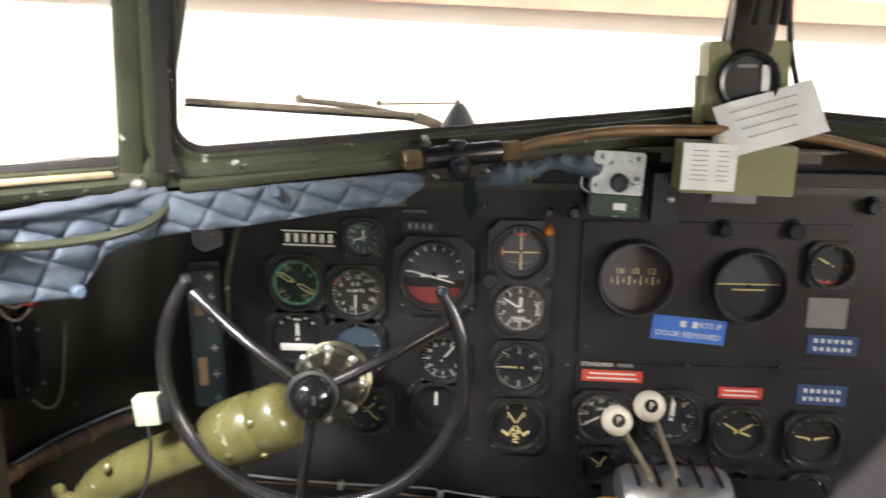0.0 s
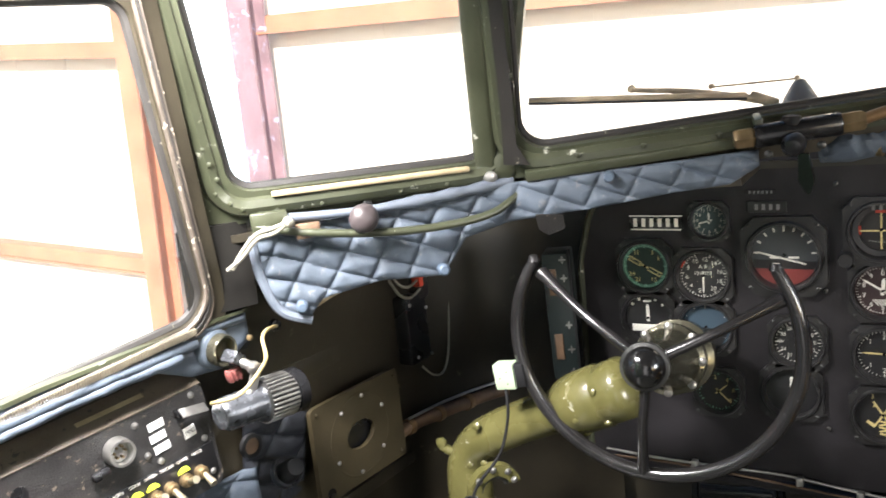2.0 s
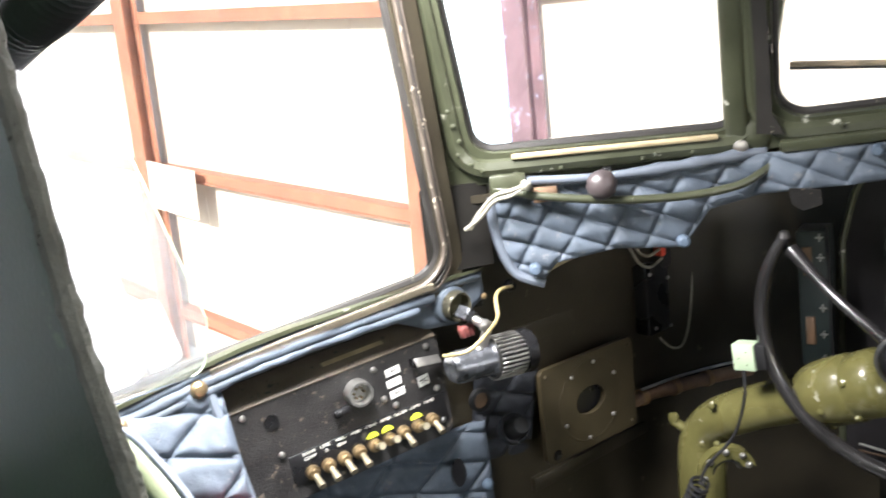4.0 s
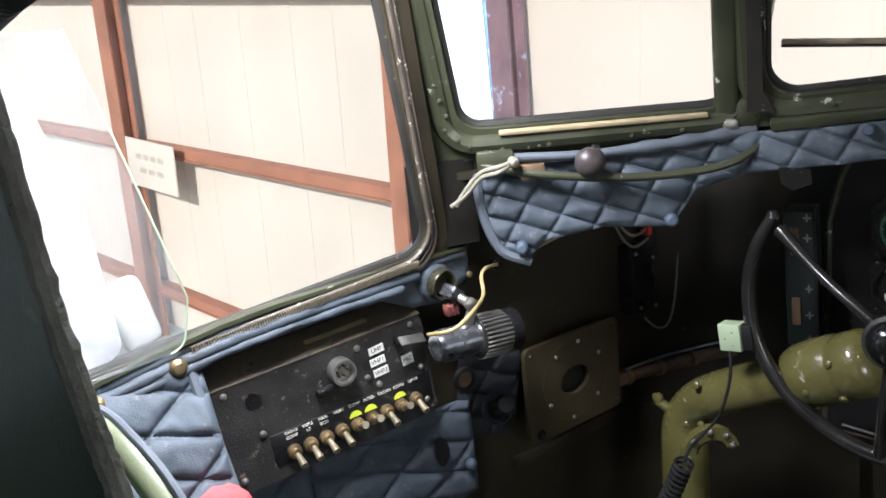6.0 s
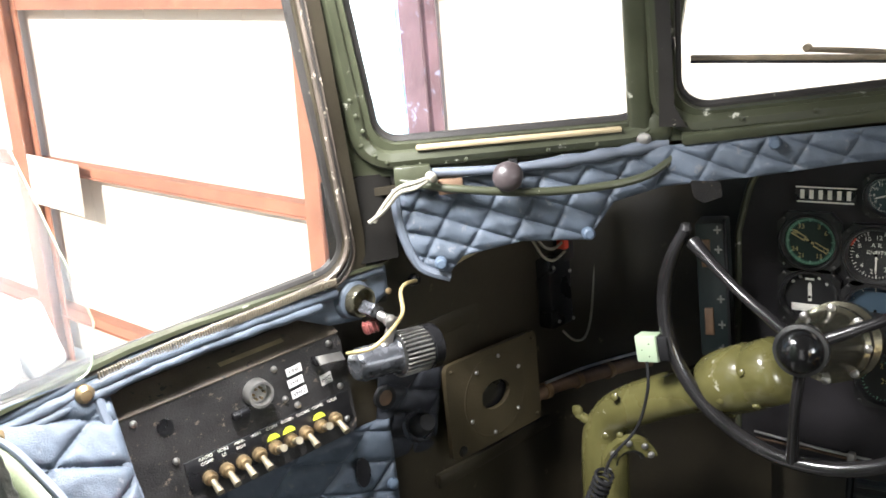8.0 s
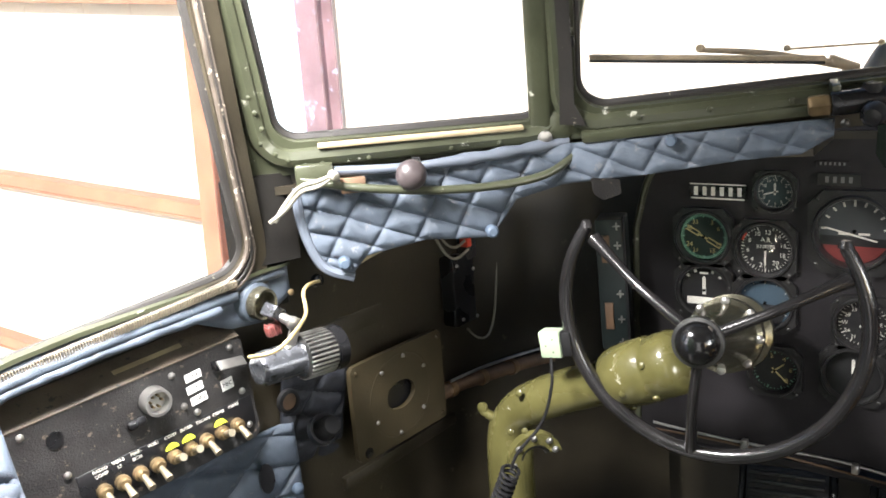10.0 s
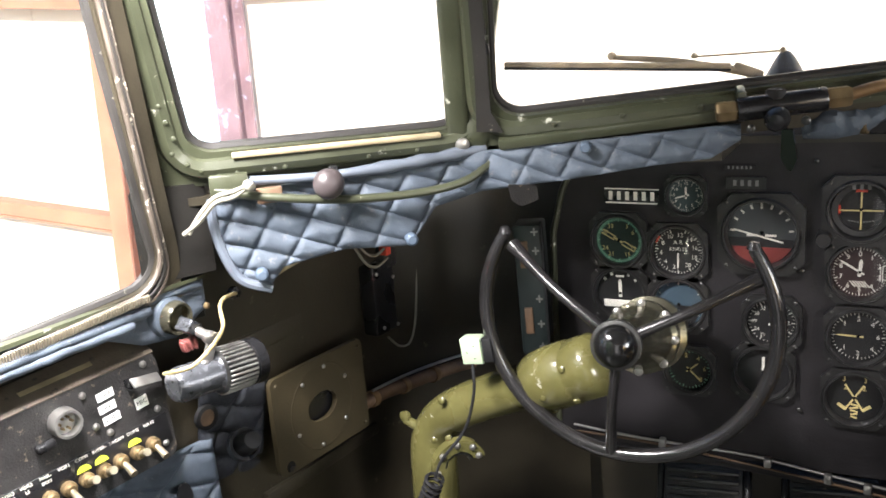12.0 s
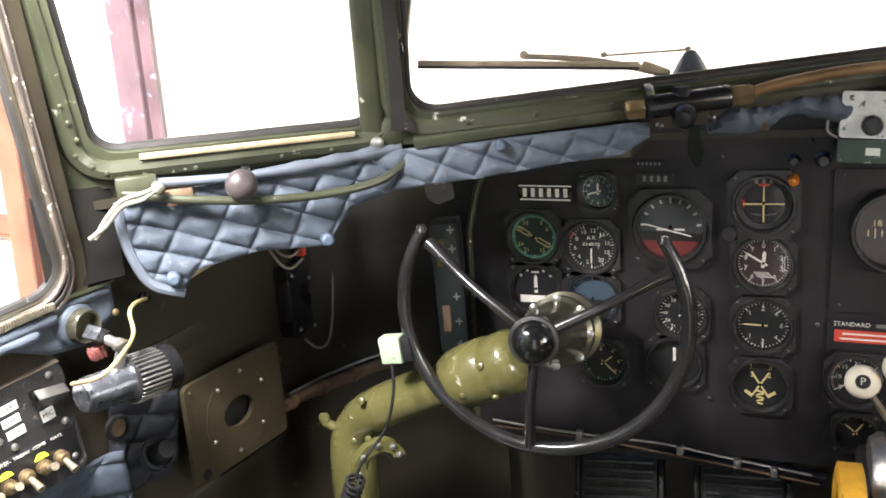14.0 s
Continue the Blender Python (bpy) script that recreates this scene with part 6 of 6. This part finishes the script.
part("rim", lathe(mesh(), [(0.088, -0.010), (0.096, -0.014), (0.104, -0.012), (0.104, 0.012), (0.096, 0.014), (0.088, 0.010), (0.088, -0.010)], tm, 48), YELLOW, trim)
part("disc", lathe(mesh(), [(0, 0.004), (0.090, 0.004), (0.090, -0.004), (0, -0.004)], tm, 40), BLACK, trim)
part("axle", rod(mesh(), (0.31, 1.10, 1.02), (0.45, 1.10, 1.02), 0.018), BLACK_BOX, trim)

# ---- pedals and the pipe below the panel ----
for x, z in ((0.015, 0.855), (0.205, 0.868)):
    pd = thing("rudder_pedal", pose(x, 1.47, z, 62, -4, 0), "ribbed dark steel rudder pedal", "pedal", "rudder pedals")
    part("plate", box(mesh(), 0.124, 0.110, 0.012, bevel=0.004), BLACK_BOX, pd)
    for k in range(6):
        part("rib", box(mesh(), 0.112, 0.006, 0.006, pose(0, 0.044 - 0.014 * k, 0.008), 0.002), DARK_STEEL, pd)
    part("side_arm", box(mesh(), 0.010, 0.16, 0.016, pose(-0.068, -0.02, 0.0), 0.003), BLACK, pd)
    part("side_arm", box(mesh(), 0.010, 0.16, 0.016, pose(0.068, -0.02, 0.0), 0.003), BLACK, pd)
    part("hanger", rod(mesh(), (0, 0.0, -0.004), (0, 0.062, -0.170), 0.014), BLACK, pd)
low = thing("panel_pipe", Matrix(), "bright steel lines clipped below the panel", "pipe")
part("pipe", tube(mesh(), smooth_path([(-0.17, 1.40, 0.992), (-0.08, 1.40, 0.985), (0.02, 1.40, 0.982), (0.10, 1.40, 0.980), (0.18, 1.40, 0.969), (0.30, 1.40, 0.955)], 6), 0.0022, 8), STEEL, low)
part("pipe", tube(mesh(), smooth_path([(-0.17, 1.395, 0.984), (-0.05, 1.395, 0.981), (0.08, 1.395, 0.970), (0.20, 1.395, 0.957), (0.31, 1.395, 0.944)], 6), 0.0018, 8), BROWN_WRAP, low)
for x, z in ((-0.03, 0.984), (0.12, 0.976), (0.20, 0.964), (0.25, 0.957)):
    part("clip", box(mesh(), 0.010, 0.012, 0.014, pose(x, 1.395, z), 0.002), STEEL, low)
part("shelf_lip", box(mesh(), 0.52, 0.02, 0.012, pose(0.06, 1.42, 0.955, 0, 3, 0), 0.003), BLACK_PANEL, low)

# ---- wiper outside the front pane ----
wip = thing("windscreen_wiper", Matrix(), "weathered brass-coloured windscreen wiper lying across the pane", "wiper")
WB0, WB1 = Vector((-0.168, 1.200, 1.5640)), Vector((0.090, 1.266, 1.5450))
wbm = axes((WB0 + WB1) / 2, WB1 - WB0, Z)
part("blade", box(mesh(), (WB1 - WB0).length, 0.0065, 0.008, wbm, 0.002), WEATHERED, wip)
part("blade_rubber", box(mesh(), (WB1 - WB0).length, 0.0035, 0.005, wbm @ pose(0, -0.0048, 0), 0.001), RUBBER, wip, "dark rubber wiping edge")
part("arm", tube(mesh(), smooth_path([(-0.042, 1.240, 1.5630), (0.020, 1.262, 1.5550), (0.070, 1.285, 1.5430), (0.100, 1.300, 1.5350)], 6), lambda t: 0.0030 + 0.0022 * t, 8), WEATHERED, wip)
part("arm_clevis", box(mesh(), 0.036, 0.013, 0.010, axes((0.104, 1.300, 1.5350), (0.95, 0.3, -0.42), Z), 0.003), WEATHERED, wip, "folded brass clevis")
part("tension_rod", rod(mesh(), (0.046, 1.275, 1.5570), (0.140, 1.325, 1.5560), 0.0013), WEATHERED, wip)
for p, r in (((-0.044, 1.238, 1.5650), 0.0050), ((0.046, 1.275, 1.5580), 0.0036), ((0.140, 1.325, 1.5570), 0.0034)):
    hm = pose(*p, 90, 0, 0)
    part("hinge", lathe(mesh(), [(0, 0.005), (r * 0.8, 0.004), (r, 0.002), (r, -0.004), (0, -0.005)], hm, 12), WEATHERED, wip)
part("spindle_housing", lathe(mesh(), [(0.024, -0.03), (0.022, 0.0), (0.012, 0.018), (0.006, 0.026), (0, 0.028)], pose(0.142, 1.335, 1.528), 20), BLACK_BOX, wip, "dark conical spindle housing")

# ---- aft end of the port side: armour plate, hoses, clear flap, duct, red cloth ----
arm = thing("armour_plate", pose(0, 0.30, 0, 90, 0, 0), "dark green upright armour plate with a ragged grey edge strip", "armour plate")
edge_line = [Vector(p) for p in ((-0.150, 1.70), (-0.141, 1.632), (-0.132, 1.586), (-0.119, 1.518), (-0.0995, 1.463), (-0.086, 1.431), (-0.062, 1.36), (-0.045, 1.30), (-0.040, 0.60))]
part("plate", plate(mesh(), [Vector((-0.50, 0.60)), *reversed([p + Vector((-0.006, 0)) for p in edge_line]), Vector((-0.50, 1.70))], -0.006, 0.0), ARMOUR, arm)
bm = mesh()
pts = []
for k in range(90):
    t = k / 89 * (len(edge_line) - 1.001)
    i = int(t)
    p = edge_line[i].lerp(edge_line[i + 1], t - i)
    pts.append(Vector((p.x + 0.0012 * noise.noise(Vector((0, k * 0.9, 0))), p.y, -0.002)))
tube(bm, pts, lambda t: 0.0060 + 0.0018 * noise.noise(Vector((t * 60, 0, 4))), 8)
part("edge_strip", bm, EDGE_GREY, arm, "ragged grey edge strip")
hose = thing("armrest_tube", Matrix(), "grey-green padded armrest tube", "armrest")
part("tube", tube(mesh(), smooth_path([(-0.46, 0.40, 1.335), (-0.40, 0.42, 1.334), (-0.345, 0.42, 1.322), (-0.300, 0.42, 1.298), (-0.27, 0.42, 1.26), (-0.26, 0.42, 1.18), (-0.26, 0.42, 0.9)], 7), 0.013, 14), HOSE_GREEN, hose)
part("welt", tube(mesh(), smooth_path([(-0.46, 0.405, 1.349), (-0.40, 0.425, 1.348), (-0.340, 0.425, 1.335), (-0.290, 0.425, 1.309), (-0.257, 0.425, 1.265), (-0.247, 0.425, 1.18)], 7), 0.0035, 8), QUILT_TRIM, hose)
cloth = thing("red_cloth", pose(-0.482, 0.560, 1.155), "fuzzy red cloth cover on a hand-grip", "cloth")
bm = mesh()
bmesh.ops.create_uvsphere(bm, u_segments=28, v_segments=18, radius=0.034, matrix=Matrix.Diagonal((0.8, 1.0, 0.9, 1)))
for v in bm.verts:
    v.co += v.co.normalized() * 0.003 * noise.noise(v.co * 80)
part("cloth", bm, RED_CLOTH, cloth)
part("stem", rod(mesh(), (0, 0, -0.02), (0, 0, -0.30), 0.012), STEEL, cloth)
flap = thing("clear_flap", Matrix(), "scratched clear acrylic sliding pane edge inside the side window", "pane")
FE = [(-0.60, 0.33, 0.0), (-0.157, 0.33, 0.0), (-0.120, 0.20, 0.0), (-0.078, 0.045, 0.02), (-0.088, -0.012, 0.02), (-0.60, -0.06, 0.0)]
fp = part("sheet", plate(mesh(), rounded(FE), 0.020, 0.023, MS), ACRYLIC, flap)
fp.visible_shadow = False
part("cut_edge", tube(mesh(), [MS @ Vector((p.x, p.y, 0.0215)) for p in rounded(FE) if p.x > -0.3], 0.0011, 6), PALE_GREEN, flap, "pale cut edge")
# milky sheet laid over the flap as painted glare
glare = part("glare_sheet", plate(mesh(), rounded([(-0.60, 0.33, 0.0), (-0.215, 0.33, 0.0), (-0.165, 0.16, 0.05), (-0.150, 0.0, 0.02), (-0.60, -0.05, 0.0)]), 0.0250, 0.0256, MS), GLARE, flap, "milky sheet standing in for white glare")
glare.visible_shadow = False
duct = thing("air_duct", Matrix(), "black corrugated air hose above the side window", "hose")
spine = smooth_path([(-0.70, 0.46, 1.655), (-0.60, 0.455, 1.672), (-0.50, 0.45, 1.690), (-0.42, 0.45, 1.705), (-0.34, 0.45, 1.725), (-0.26, 0.44, 1.76), (-0.20, 0.42, 1.83)], 30)
part("hose", tube(mesh(), spine, lambda t: 0.026 + 0.0028 * math.sin(t * 2 * math.pi * 44), 16), RUBBER, duct)
part("end_cuff", lathe(mesh(), [(0.027, 0), (0.031, 0), (0.031, 0.03), (0.027, 0.03)], along((-0.20, 0.42, 1.80), (-0.19, 0.415, 1.86))[0], 24), ALU, duct, "metal end cuff")
